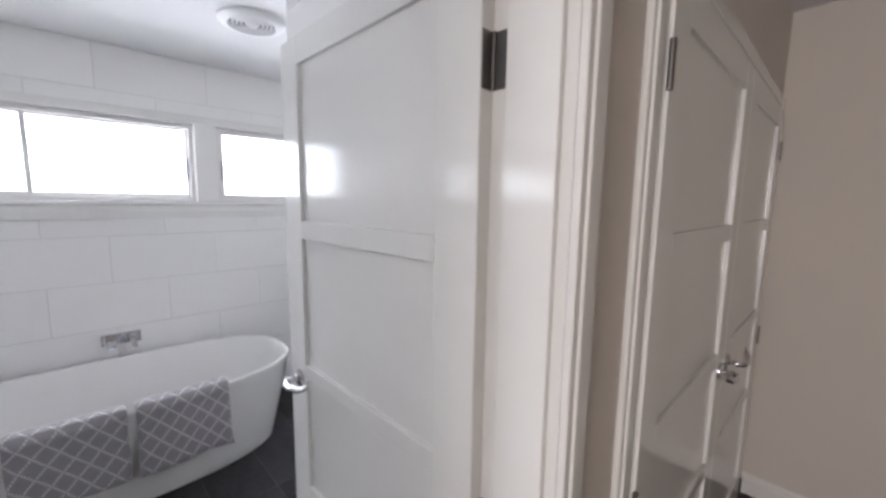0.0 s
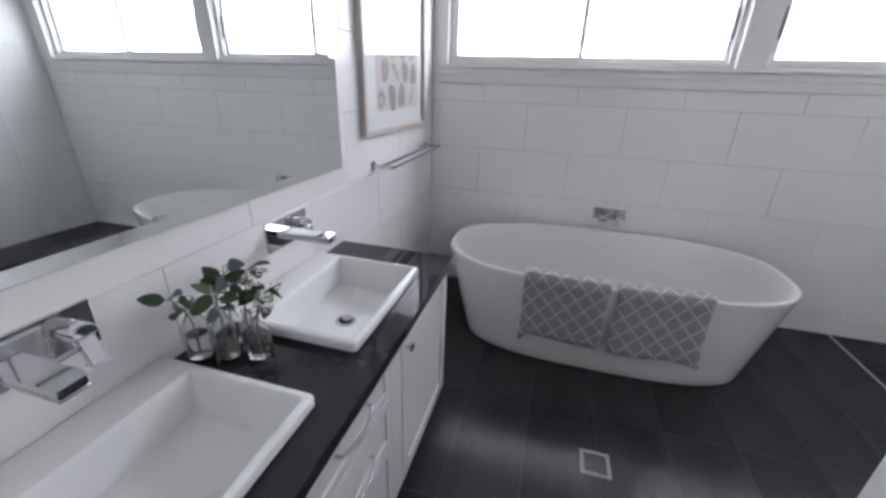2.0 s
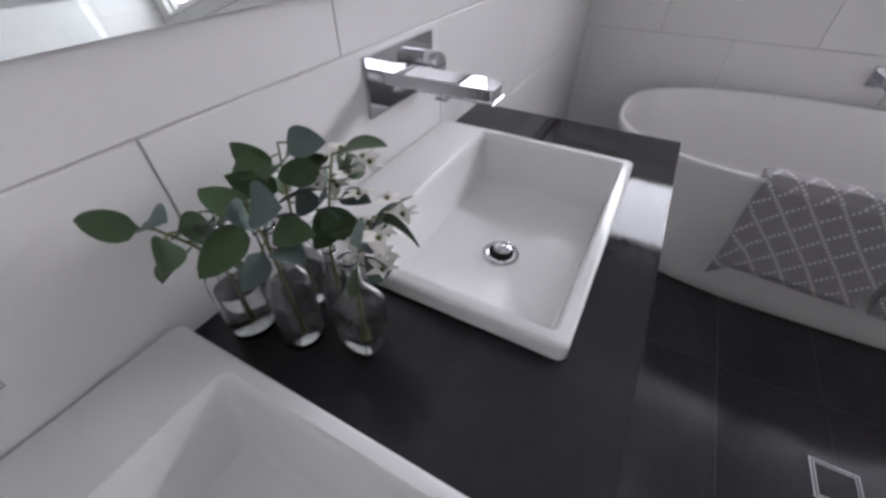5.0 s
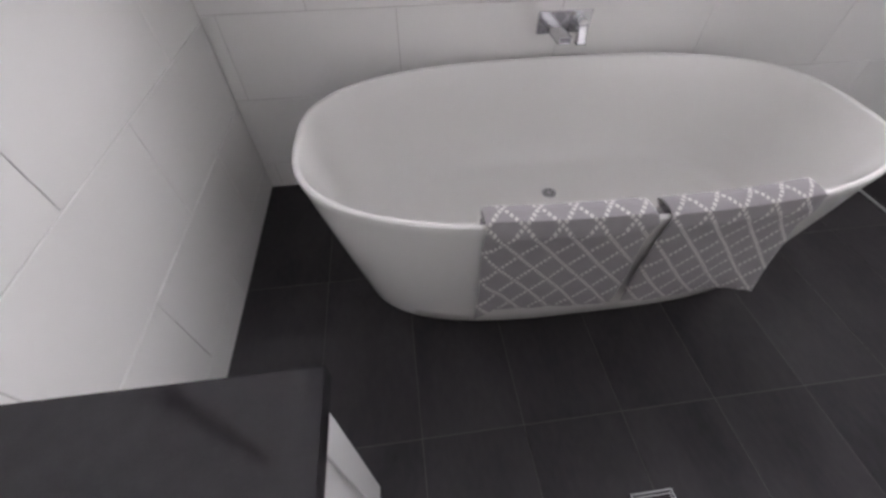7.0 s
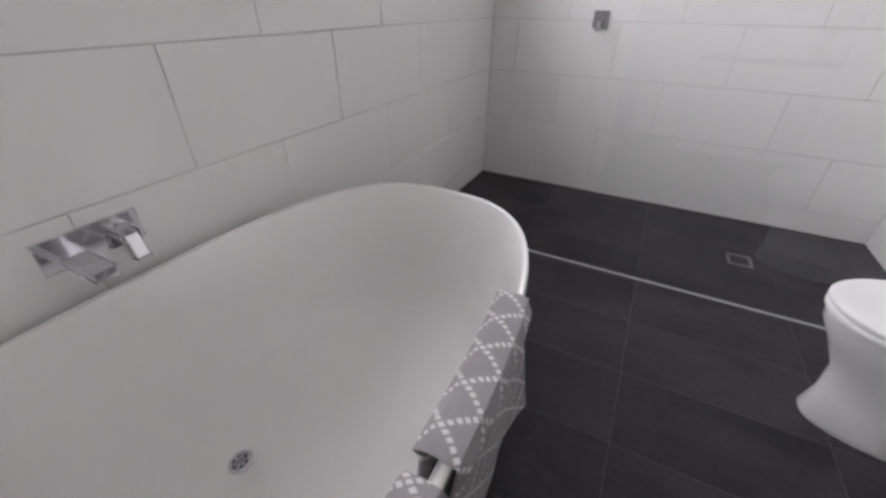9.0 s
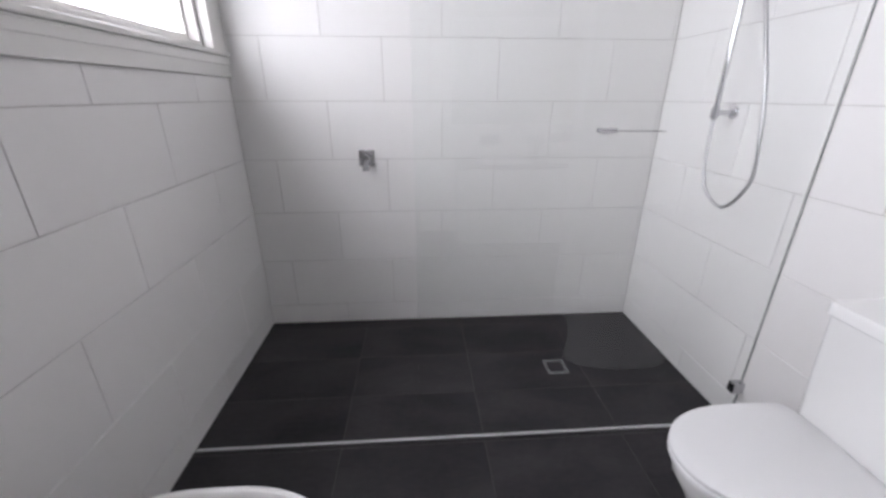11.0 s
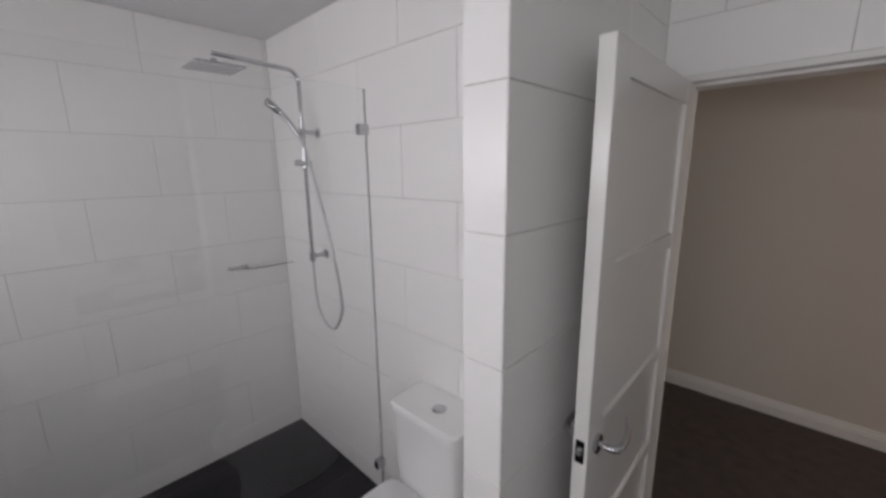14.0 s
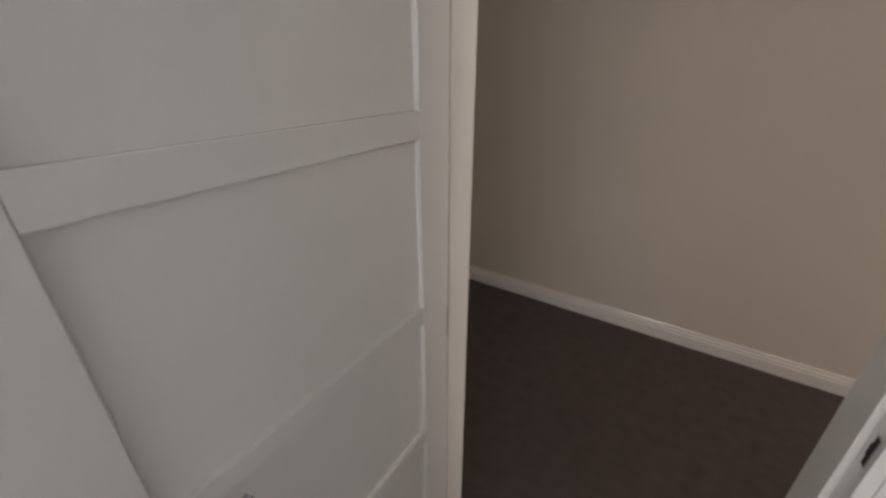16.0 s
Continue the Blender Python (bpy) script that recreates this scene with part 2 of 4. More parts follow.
# ---- the room's measures ----
W, D, DE = 3.71, -2.31, -2.825          # shower wall, toilet wall, entry wall
NX0, NX1, NY = 1.672, 1.786, -1.86      # tiled nib beside the door
H = 2.52
G = 0.004                               # depth of the joints
WZ0, WZ1 = 1.565, 2.102                 # windows
WA0, WA1, WB0, WB1 = 0.10, 1.765, 1.905, 3.57
OX0, OX1, OZ = 0.782, 1.6, 2.045       # bathroom door opening
HY = -2.985                             # hall side of the entry wall
HF = -4.62                              # far wall of the hall

wall_window = structure("wall_window", boxes((-0.12, W + 0.12, G, 0.14, -0.1, WZ0), (-0.12, W + 0.12, G, 0.14, WZ1, H + 0.1), (-0.12, WA0, G, 0.14, WZ0, WZ1),
                        (WA1, WB0, G, 0.14, WZ0, WZ1), (WB1, W + 0.12, G, 0.14, WZ0, WZ1)), GROUT, "white tiled wall under and over two wide windows", "wall")
wall_mirror = structure("wall_mirror", boxes((-0.12, -G, HY, G, -0.1, H + 0.1)), GROUT, "white tiled wall behind the vanity and mirror", "wall")
wall_shower = structure("wall_shower", boxes((W + G, W + 0.12, D - 0.12, G, -0.1, H + 0.1)), GROUT, "white tiled end wall of the open shower", "wall")
wall_toilet = structure("wall_toilet", boxes((NX1 - 0.02, W + G, D - 0.1, D - G, -0.1, H + 0.1)), GROUT, "white tiled wall behind the toilet and shower rail", "wall")
wall_nib = structure("wall_nib", boxes((NX0 + G, NX1 - G, DE, NY - G, -0.1, H + 0.1)), GROUT, "white tiled nib wall beside the door", "wall")
wall_entry = structure("wall_entry", boxes((-0.01, OX0 - 0.02, -2.88, DE - G, -0.1, H + 0.1), (OX1 + 0.02, NX0 + 0.02, -2.88, DE - G, -0.1, H + 0.1),
                       (OX0 - 0.02, OX1 + 0.02, -2.88, DE - G, OZ + 0.02, H + 0.1)), GROUT, "white tiled wall around the bathroom doorway", "wall")
CX0, CX1 = 1.885, 3.535                 # double cupboard doors in the hall
XW = -3.3                               # the hall's unseen other end, set far out for the fill lamp
HX = 3.68                               # end wall of the hall
wall_hall_near = structure("wall_hall_near", boxes((XW, OX0 - 0.02, HY, -2.88, -0.1, H + 0.1), (OX1 + 0.02, CX0, HY, -2.88, -0.1, H + 0.1), (CX1, HX, HY, -2.88, -0.1, H + 0.1),
                           (OX0 - 0.02, OX1 + 0.02, HY, -2.88, OZ + 0.02, H + 0.1), (CX0, CX1, HY, -2.88, 2.04, H + 0.1)), HALL, "warm beige painted hall wall around two doors", "wall")
wall_hall_far = structure("wall_hall_far", boxes((XW, HX, HF - 0.1, HF, -0.1, H + 0.1)), HALL, "plain warm beige painted hall wall", "wall")
wall_hall_end = structure("wall_hall_end", boxes((HX, HX + 0.1, HF - 0.1, -2.88, -0.1, H + 0.1)), HALL, "plain beige wall closing the hall", "wall")
wall_hall_west = structure("wall_hall_west", boxes((XW - 0.1, XW, HF - 0.1, -2.88, -0.1, H + 0.1)), HALL, "plain beige wall at the hall's other end", "wall")
floor = structure("floor", boxes((-0.12, W + 0.12, -2.885, 0.14, -0.1, -0.0008)), FLOOR_GROUT, "charcoal tiled bathroom floor with grey joints", "floor")
floor_hall = structure("floor_hall", boxes((XW, HX, HF, -2.885, -0.1, 0.006)), CARPET, "dark brown carpet in the hall", "carpet")
ceiling = structure("ceiling", boxes((-0.0, W, -2.88, 0.0, H, H + 0.1)), CEIL, "flat white plaster bathroom ceiling", "ceiling")
ceiling_hall = structure("ceiling_hall", boxes((XW, HX, HF, HY, H, H + 0.1)), CEIL, "flat white plaster hall ceiling", "ceiling")


def skirting(name, x0, x1, y, sign):
    """A board with a stepped, moulded top along a hall wall."""
    bm = bmesh.new()
    prof = [(0, 0.006), (0.016, 0.006), (0.016, 0.075), (0.012, 0.08), (0.012, 0.094), (0.007, 0.1), (0.007, 0.112), (0.003, 0.12), (0, 0.12)]
    a = [bm.verts.new((x0, y + sign * d, z)) for d, z in prof]
    b = [bm.verts.new((x1, y + sign * d, z)) for d, z in prof]
    for i in range(len(prof)):
        j = (i + 1) % len(prof)
        bm.faces.new((a[i], a[j], b[j], b[i]))
    bm.faces.new(a)
    bm.faces.new(b[::-1])
    return structure(name, bm, PAINT, "white painted skirting board with moulded top", "skirting")


skirting("baseboard", XW, HX, HF, 1)
skirting("baseboard", OX1 + 0.09, CX0 - 0.07, HY, -1)
skirting("baseboard", XW, OX0 - 0.09, HY, -1)
skirting("baseboard", CX1 + 0.07, HX, HY, -1)
end_skirting = skirting("baseboard", HF + 0.02, HY - 0.002, 0, 1)
end_skirting.matrix_world = Matrix.Translation((HX, 0, 0)) @ Matrix.Rotation(math.pi / 2, 4, "Z")

# door lining, stops and architraves
trim = structure("door_frame", boxes((OX0 - 0.02, OX0, HY, DE + 0.001, 0, OZ), (OX1, OX1 + 0.02, HY, DE + 0.001, 0, OZ), (OX0 - 0.02, OX1 + 0.02, HY, DE + 0.001, OZ, OZ + 0.02), bevel=0.0015, seg=1),
                 PAINT, "white gloss painted door lining", "door frame")
for bx in ((OX0, OX0 + 0.012, HY + 0.02, DE - 0.045, 0, OZ - 0.001), (OX1 - 0.012, OX1, HY + 0.02, DE - 0.045, 0, OZ - 0.001), (OX0 + 0.012, OX1 - 0.012, HY + 0.02, DE - 0.045, OZ - 0.012, OZ - 0.001)):
    part("stop", boxes(bx, bevel=0.001, seg=1), PAINT, trim)


def architrave(name, x0, x1, top, y, sign, w=0.07):
    tr = thing(name, (x0, y, 0), "white painted moulded architrave around a doorway", "trim", kind="structure")
    for a, b, z0, z1 in ((x0 - w, x0, 0.0, top + w), (x1, x1 + w, 0.0, top + w), (x0, x1, top, top + w)):
        bs = [(a, b, min(y, y + sign * 0.014), max(y, y + sign * 0.014), z0, z1)]
        if b - a < 0.2:
            c = (a + b) / 2
            bs.append((c - 0.018, c + 0.018, min(y, y + sign * 0.019), max(y, y + sign * 0.019), z0, z1 - 0.004))
        else:
            c = (z0 + z1) / 2
            bs.append((a, b, min(y, y + sign * 0.019), max(y, y + sign * 0.019), c - 0.018, c + 0.018))
        part("moulding", boxes(*bs, bevel=0.003), PAINT, tr)
    return tr


architrave("trim", OX0, OX1, OZ, HY, -1)
architrave("trim", CX0 + 0.01, CX1 - 0.01, 2.035, HY, -1)
sk = thing("strike_plate", (OX0, DE - 0.025, 1.04), "small chrome strike plate on the door lining", "strike plate")
part("plate", boxes((OX0, OX0 + 0.002, DE - 0.034, DE - 0.012, 1.03, 1.09), bevel=0.0006, seg=1), CHROME, sk)
# solid block coloured as the shade in the strike hole
part("hole", boxes((OX0 + 0.001, OX0 + 0.0025, DE - 0.028, DE - 0.018, 1.048, 1.072)), OPENING_SHADE, sk)


def lever_set(door, x, y, z, side, along, axis="x"):
    """A round rose and a curved lever; side: the way it faces; along: the way the lever runs."""
    def P(out, run, up):
        return (x + side * out, y + along * run, z + up) if axis == "x" else (x + along * run, y + side * out, z + up)
    rose = tube([P(0, 0, 0), P(0.007, 0, 0), P(0.009, 0, 0)], [0.027, 0.027, 0.023], 28)
    r = part("rose", rose, CHROME, door, "round chrome rose", smooth=True)
    pts = bezier([P(0.005, 0, 0), P(0.035, 0.0, 0), P(0.052, 0.012, 0.0), P(0.056, 0.05, 0.004), P(0.05, 0.09, 0.01), P(0.036, 0.122, 0.024)], 7)
    lv = tube(pts, [0.0095] * (len(pts) - 10) + [0.0095 - 0.0003 * k for k in range(10)], 12)
    part("lever", lv, CHROME, r, "curved chrome lever", smooth=True)


def panel_door(name, label, width, z0, z1, th, rails):
    """A door leaf in its own space: hinge edge at x=0, free edge at x=width, faces at y=-th/2 and th/2."""
    d = thing(name, (0, 0, 0), label, "door", kind="structure")
    st, sh_ = 0.1, 0.105
    part("stile", boxes((0, sh_, -th / 2, th / 2, z0, z1), bevel=0.002), PAINT, d)
    part("stile", boxes((width - st, width, -th / 2, th / 2, z0, z1), bevel=0.002), PAINT, d)
    for a, b in rails:
        part("rail", boxes((sh_, width - st, -th / 2 + 0.0005, th / 2 - 0.0005, a, b), bevel=0.0015), PAINT, d)
    for (a0, b0), (a1, b1) in zip(rails, rails[1:]):
        part("panel", boxes((sh_, width - st, -th / 2 + 0.011, th / 2 - 0.011, b0, a1)), PAINT, d)
    return d


# the open bathroom door
RAILS = [(0.015, 0.22), (0.655, 0.702), (1.056, 1.1), (1.482, 1.534), (1.962, 2.035)]
DW = 0.758
door = panel_door("door_1", "white gloss four-panel bathroom door standing open", DW, 0.015, 2.035, 0.038, RAILS)
lever_set(door, DW - 0.062, -0.019, 1.048, -1, -1, axis="y")
lever_set(door, DW - 0.062, 0.019, 1.048, 1, -1, axis="y")
lp = part("latch_plate", boxes((DW, DW + 0.0015, -0.012, 0.012, 1.016, 1.081), bevel=0.0005, seg=1), CHROME, door, "chrome latch plate")
part("latch", boxes((DW, DW + 0.009, -0.006, 0.006, 1.041, 1.058), bevel=0.002), STEEL, lp)
for hz in (0.22, 1.0, 1.823):
    h = part("hinge", boxes((-0.0025, -0.0005, -0.019, 0.019, hz - 0.045, hz + 0.045), bevel=0.0005, seg=1), HINGE, door, "steel butt hinge")
    part("knuckle", tube([(-0.004, -0.008, hz - 0.045), (-0.004, -0.008, hz + 0.045)], 0.004, 12), HINGE, h, smooth=True)
    part("leaf", boxes((-0.042, -0.008, -0.0118, -0.0095, hz - 0.045, hz + 0.045), bevel=0.0005, seg=1), HINGE, h)
door.matrix_world = pose(1.588, DE - 0.01, 0, 0, 0, 90.8)

# the closed double doors of the hall cupboard
CW = (CX1 - CX0) / 2 - 0.012
for hinge_x, turn, name in ((CX0 + 0.011, 0, "door_2"), (CX1 - 0.011, 180, "door_3")):
    leaf_door = panel_door(name, "closed white panelled cupboard door in the hall", CW, 0.012, 2.03, 0.036, RAILS[:4] + [(1.95, 2.03)])
    sgn = -1 if turn == 0 else 1
    lever_set(leaf_door, CW - 0.058, sgn * 0.018, 1.03, sgn, -1, axis="y")
    for hz in (0.12, 0.95, 1.85):
        part("hinge", tube([(-0.004, sgn * 0.02, hz - 0.045), (-0.004, sgn * 0.02, hz + 0.045)], 0.006, 12), HINGE, leaf_door, "steel hinge knuckle", smooth=True)
    leaf_door.matrix_world = pose(hinge_x, HY - 0.007, 0, 0, 0, turn)
structure("cupboard_back", boxes((CX0, CX1, -2.83, -2.82, 0, 2.04)), HALL, "plain back board of the hall cupboard", "panel")

# ---- windows ----


def window(name, x0, x1):
    """Sliding aluminium window: frame, two sashes with panes and latches."""
    w = thing(name, (x0, 0.06, WZ0), "cream aluminium sliding window with two clear panes", "window", kind="structure")
    f = 0.028
    for nm, b in (("frame_bottom", (x0, x1, 0.03, 0.11, WZ0, WZ0 + f)), ("frame_top", (x0, x1, 0.03, 0.11, WZ1 - f, WZ1)), ("frame_side", (x0, x0 + f, 0.03, 0.11, WZ0 + f, WZ1 - f)), ("frame_side", (x1 - f, x1, 0.03, 0.11, WZ0 + f, WZ1 - f))):
        part(nm, boxes(b, bevel=0.003), ALU, w)
    mid = (x0 + x1) / 2
    for k, (a, b, y) in enumerate(((x0 + f, mid + 0.014, 0.045), (mid - 0.014, x1 - f, 0.075))):
        s, z0, z1 = 0.026, WZ0 + f, WZ1 - f
        sa, sb = (0.026, s) if k == 0 else (s, 0.016)
        sash = part("sash", boxes((a, b, y, y + 0.022, z0, z0 + s), (a, b, y, y + 0.022, z1 - s * 0.6, z1), (a, a + sa, y, y + 0.022, z0 + s, z1 - s * 0.6), (b - sb, b, y, y + 0.022, z0 + s, z1 - s * 0.6)), ALU, w)
        pane = part("pane", boxes((a + sa, b - sb, y + 0.009, y + 0.013, z0 + s, z1 - s * 0.6)), GLASS, sash)
        pane.visible_shadow = False
        hx = a + s * 0.5 if k == 0 and x0 > 1 else b - s * 0.5
        if (k == 0) == (x0 > 1):
            part("latch", boxes((hx - 0.009, hx + 0.009, y - 0.022, y, 1.72, 1.87), bevel=0.004), LATCH, sash, "grey sash latch")
    return w


window("window_1", WA0, WA1)
window("window_2", WB0, WB1)
arch = thing("window_trim", (0, 0, WZ0), "white painted timber architrave and sill round the windows", "trim", kind="structure")
part("sill", boxes((0.02, W - 0.005, -0.03, 0.03, WZ0 - 0.022, WZ0), bevel=0.004), PAINT, arch)
part("apron", boxes((0.03, W - 0.005, -0.016, G, WZ0 - 0.115, WZ0 - 0.022), (0.03, W - 0.005, -0.021, G, WZ0 - 0.062, WZ0 - 0.03), bevel=0.003), PAINT, arch)
part("head", boxes((0.03, W - 0.005, -0.016, 0.03, WZ1, WZ1 + 0.055), bevel=0.003), PAINT, arch)
for a, b in ((0.03, WA0 + 0.002), (WA1 - 0.002, WB0 + 0.002), (WB1 - 0.002, W - 0.005)):
    part("side", boxes((a, b, -0.016, 0.03, WZ0, WZ1), bevel=0.003), PAINT, arch)

# ---- bath ----
TX, TY = 1.228, -0.48
TUB_N = 2.75                            # squareness of the tub's plan


def tub_ring(rx, ry, z, seg=96):
    out, n = [], TUB_N + 0.35 * (1 - min(1.0, z / 0.5))
    for k in range(seg):
        a = 2 * math.pi * k / seg
        c, s = math.cos(a), math.sin(a)
        out.append((TX + rx * math.copysign(abs(c) ** (2 / n), c), TY + ry * math.copysign(abs(s) ** (2 / n), s), z))
    return out


OUTER = [(0.764, 0.37, 0.0), (0.782, 0.38, 0.012), (0.797, 0.387, 0.07), (0.826, 0.4, 0.18), (0.86, 0.416, 0.31), (0.893, 0.434, 0.44), (0.91, 0.444, 0.515), (0.917, 0.449, 0.536), (0.915, 0.447, 0.546)]
INNER = [(0.909, 0.442, 0.55), (0.901, 0.434, 0.548), (0.895, 0.428, 0.54), (0.865, 0.402, 0.43), (0.805, 0.36, 0.265), (0.742, 0.316, 0.172), (0.69, 0.275, 0.148), (0.44, 0.16, 0.141)]


def outer_radii(z):
    for (a0, b0, z0), (a1, b1, z1) in zip(OUTER, OUTER[1:]):
        if z <= z1:
            t = (z - z0) / (z1 - z0)
            return a0 + (a1 - a0) * t, b0 + (b1 - b0) * t
    return OUTER[-1][:2]


def inner_radii(z):
    for (a0, b0, z0), (a1, b1, z1) in zip(INNER[2:], INNER[3:]):
        if z >= z1:
            t = (z - z1) / (z0 - z1)
            return a1 + (a0 - a1) * t, b1 + (b0 - b1) * t
    return INNER[-1][:2]


def bathtub():
    tub = thing("bathtub", (TX, TY, 0), "white freestanding oval bathtub with thin rim", "bathtub")
    bm = bmesh.new()
    rings = [[bm.verts.new(p) for p in tub_ring(rx, ry, z)] for rx, ry, z in OUTER + INNER]
    for a, b in zip(rings, rings[1:]):
        for k in range(len(a)):
            j = (k + 1) % len(a)
            bm.faces.new((a[k], a[j], b[j], b[k]))
    bm.faces.new(rings[0][::-1])
    c = bm.verts.new((TX - 0.012, TY + 0.122, 0.133))
    for k in range(len(rings[-1])):
        bm.faces.new((rings[-1][k], rings[-1][(k + 1) % len(rings[-1])], c))
    part("shell", bm, ACRYLIC, tub, smooth=True)
    wx, wy = TX - 0.012, TY + 0.122
    w = part("waste", lathe([(0, 0.1345), (0.01, 0.135), (0.012, 0.1375), (0.026, 0.1395), (0.03, 0.1375), (0.03, 0.1335)], (wx, wy, 0), 24), CHROME, tub, "chrome bath waste with slots", smooth=True)
    for k in range(6):
        a = k * math.pi / 3
        # dark disc painted as the shade in each slot
        part("slot", lathe([(0, 0.1392), (0.0045, 0.1392), (0.0045, 0.138)], (wx + 0.016 * math.cos(a), wy + 0.016 * math.sin(a), 0), 8), OPENING_SHADE, w)
    return tub


bathtub()


def towel(x0, x1, z_low, seed, droop, flare):
    """A folded towel hung over the rim of the bath, with soft ripples and thick edges."""
    ph = random.Random(seed).random() * 6
    nu, INSIDE = 22, 0.27

    def front(x, z, off):
        rx, ry = outer_radii(max(z, 0.0))
        rx, ry = rx + off, ry + off
        return TY - ry * max(0.0, 1 - (abs(x - TX) / rx) ** TUB_N) ** (1 / TUB_N)

    def place(x, s, off):
        # s: length along the cloth, from the inside over the rim and down
        ins, top = INSIDE, 0.05
        if s < ins:
            z = 0.551 - (ins - s)
            rx, ry = inner_radii(min(z, 0.54))
            y = TY - ry * max(0.0, 1 - (abs(x - TX) / rx) ** TUB_N) ** (1 / TUB_N)
            return Vector((x, y + 0.006 + off + 0.018 * max(0.0, 1 - (ins - s) / 0.12), z)), 0
        if s < ins + top:
            t = (s - ins) / top
            a = math.pi * t
            y = front(x, 0.536, 0) + 0.026 + 0.042 * math.cos(a)
            return Vector((x, y - 0.002, 0.549 + (0.012 + off) * math.sin(a) ** 0.6)), 1
        z = 0.549 - (s - ins - top)
        hang = min(1.0, (s - ins - top) / 0.3)
        rip = 0.003 * hang * math.sin(x * 19 + ph) + 0.0012 * hang * math.sin(x * 55 + 2 * ph)
        yy = front(x, z, 0)
        free = front(x, max(z, 0.476), 0)
        return Vector((x, min(yy, free) - 0.006 - off + rip - 0.004 * hang, z)), 2

    total = INSIDE + 0.05 + (0.549 - z_low)
    nv = 52
    bm = bmesh.new()
    uv = bm.loops.layers.uv.new("UVMap")
    grid = {}
    for side, off in ((0, 0.0), (1, 0.019)):
        for i in range(nu + 1):
            for j in range(nv + 1):
                u, s = i / nu, total * j / nv
                x = x0 + (x1 - x0) * u
                ed = min(u, 1 - u, j / nv, 1 - j / nv)
                o = off if ed > 0.02 else 0.008 if side else 0.004
                p, _ = place(x, s, o)
                fall = max(0.0, (s - INSIDE) / (total - INSIDE))
                p.z += 0.006 * math.sin(u * 5 + ph) * fall
                p.x += 0.004 * math.sin(fall * 10 + ph) * fall
                p.z -= droop * max(0.0, 1 - u / 0.13) * max(0.0, (fall - 0.4) / 0.6)
                p.y -= 0.03 * max(0.0, (u - 0.7) / 0.3) * max(0.0, (fall - 0.35) / 0.65) * flare
                grid[side, i, j] = (bm.verts.new(p), (x - x0, s - INSIDE + 0.06 + 1.1 * min(max(s - INSIDE, 0.0), 0.05)))

    def face(*keys):
        f = bm.faces.new([grid[k][0] for k in keys])
        for lo, k in zip(f.loops, keys):
            lo[uv].uv = grid[k][1]
    for i in range(nu):
        for j in range(nv):
            face((1, i, j), (1, i + 1, j), (1, i + 1, j + 1), (1, i, j + 1))
            face((0, i, j + 1), (0, i + 1, j + 1), (0, i + 1, j), (0, i, j))
    for i in range(nu):
        face((0, i, 0), (0, i + 1, 0), (1, i + 1, 0), (1, i, 0))
        face((1, i, nv), (1, i + 1, nv), (0, i + 1, nv), (0, i, nv))
    for j in range(nv):
        face((1, 0, j), (1, 0, j + 1), (0, 0, j + 1), (0, 0, j))
        face((0, nu, j), (0, nu, j + 1), (1, nu, j + 1), (1, nu, j))
    ob = link_mesh("towel", bm, TOWEL, smooth=True)
    return tagged(ob, "grey cotton towel with white lattice pattern over the bath rim", "towel", group="towels on the bath")


towel(0.8, 1.212, 0.205, 1, 0.06, 0.0)
towel(1.247, 1.665, 0.195, 5, 0.0, 1.3)


def wall_mixer(name, label, x, y, z, along, out, plate_w, spout_len, plate_h=0.095, lift=0.0, group=""):
    """Wall plate with a flat square spout and a single lever; along: unit way of the plate; out: unit way off the wall."""
    A, O, U = Vector(along), Vector(out), Vector((0, 0, 1))
    o = Vector((x, y, z))
    t = thing(name, o, label, "tap", group)

    def slab(a0, a1, o0, o1, u0, u1, bev):
        bm = bmesh.new()
        vs = add_box(bm, 0, 1, 0, 1, 0, 1)
        for v in vs:
            c = v.co.copy()
            v.co = o + A * (a0 + (a1 - a0) * c.x) + O * (o0 + (o1 - o0) * c.y) + U * (u0 + (u1 - u0) * c.z)
        bmesh.ops.bevel(bm, geom=bm.edges[:], offset=bev, segments=2, affect="EDGES", profile=0.5, clamp_overlap=True)
        return bm

    h = plate_h / 2
    part("plate", slab(-plate_w / 2, plate_w / 2, 0.0, 0.007, -h, h, 0.0015), CHROME, t)
    if spout_len:
        a = -plate_w / 2 + 0.046
        sp = part("spout", slab(a - 0.021, a + 0.021, 0.004, spout_len, lift - 0.011, lift + 0.011, 0.003), CHROME, t, "flat square chrome spout", smooth=False)
        part("outlet", slab(a - 0.015, a + 0.015, spout_len - 0.035, spout_len - 0.008, lift - 0.0135, lift - 0.0105, 0.001), RUBBER, sp)
        b = plate_w / 2 - 0.045
    else:
        b = 0.0
    c = o + A * b
    body = part("body", tube([c + O * 0.005, c + O * 0.045, c + O * 0.05], [0.024, 0.024, 0.0215], 24), CHROME, t, "round chrome mixer body", smooth=True)
    bm = slab(b - 0.016, b + 0.016, 0.03, 0.049, -0.058, 0.0, 0.004)
    for v in bm.verts:
        d = -(v.co - o).dot(U)
        v.co += O * max(0, d) * 0.32
    part("lever", bm, CHROME, body, "flat chrome lever")
    return t


wall_mixer("bath_tap", "chrome wall-mounted bath spout and mixer on plate", 1.274, 0.0, 0.661, (1, 0, 0), (0, -1, 0), 0.203, 0.17, 0.074)
wall_mixer("shower_mixer", "square chrome shower mixer with lever on tiles", W, -0.662, 1.045, (0, -1, 0), (-1, 0, 0), 0.085, 0, 0.085)

# ---- vanity ----
VX, VY0, VY1, VZ = 0.51, -2.80, -1.31, 0.78
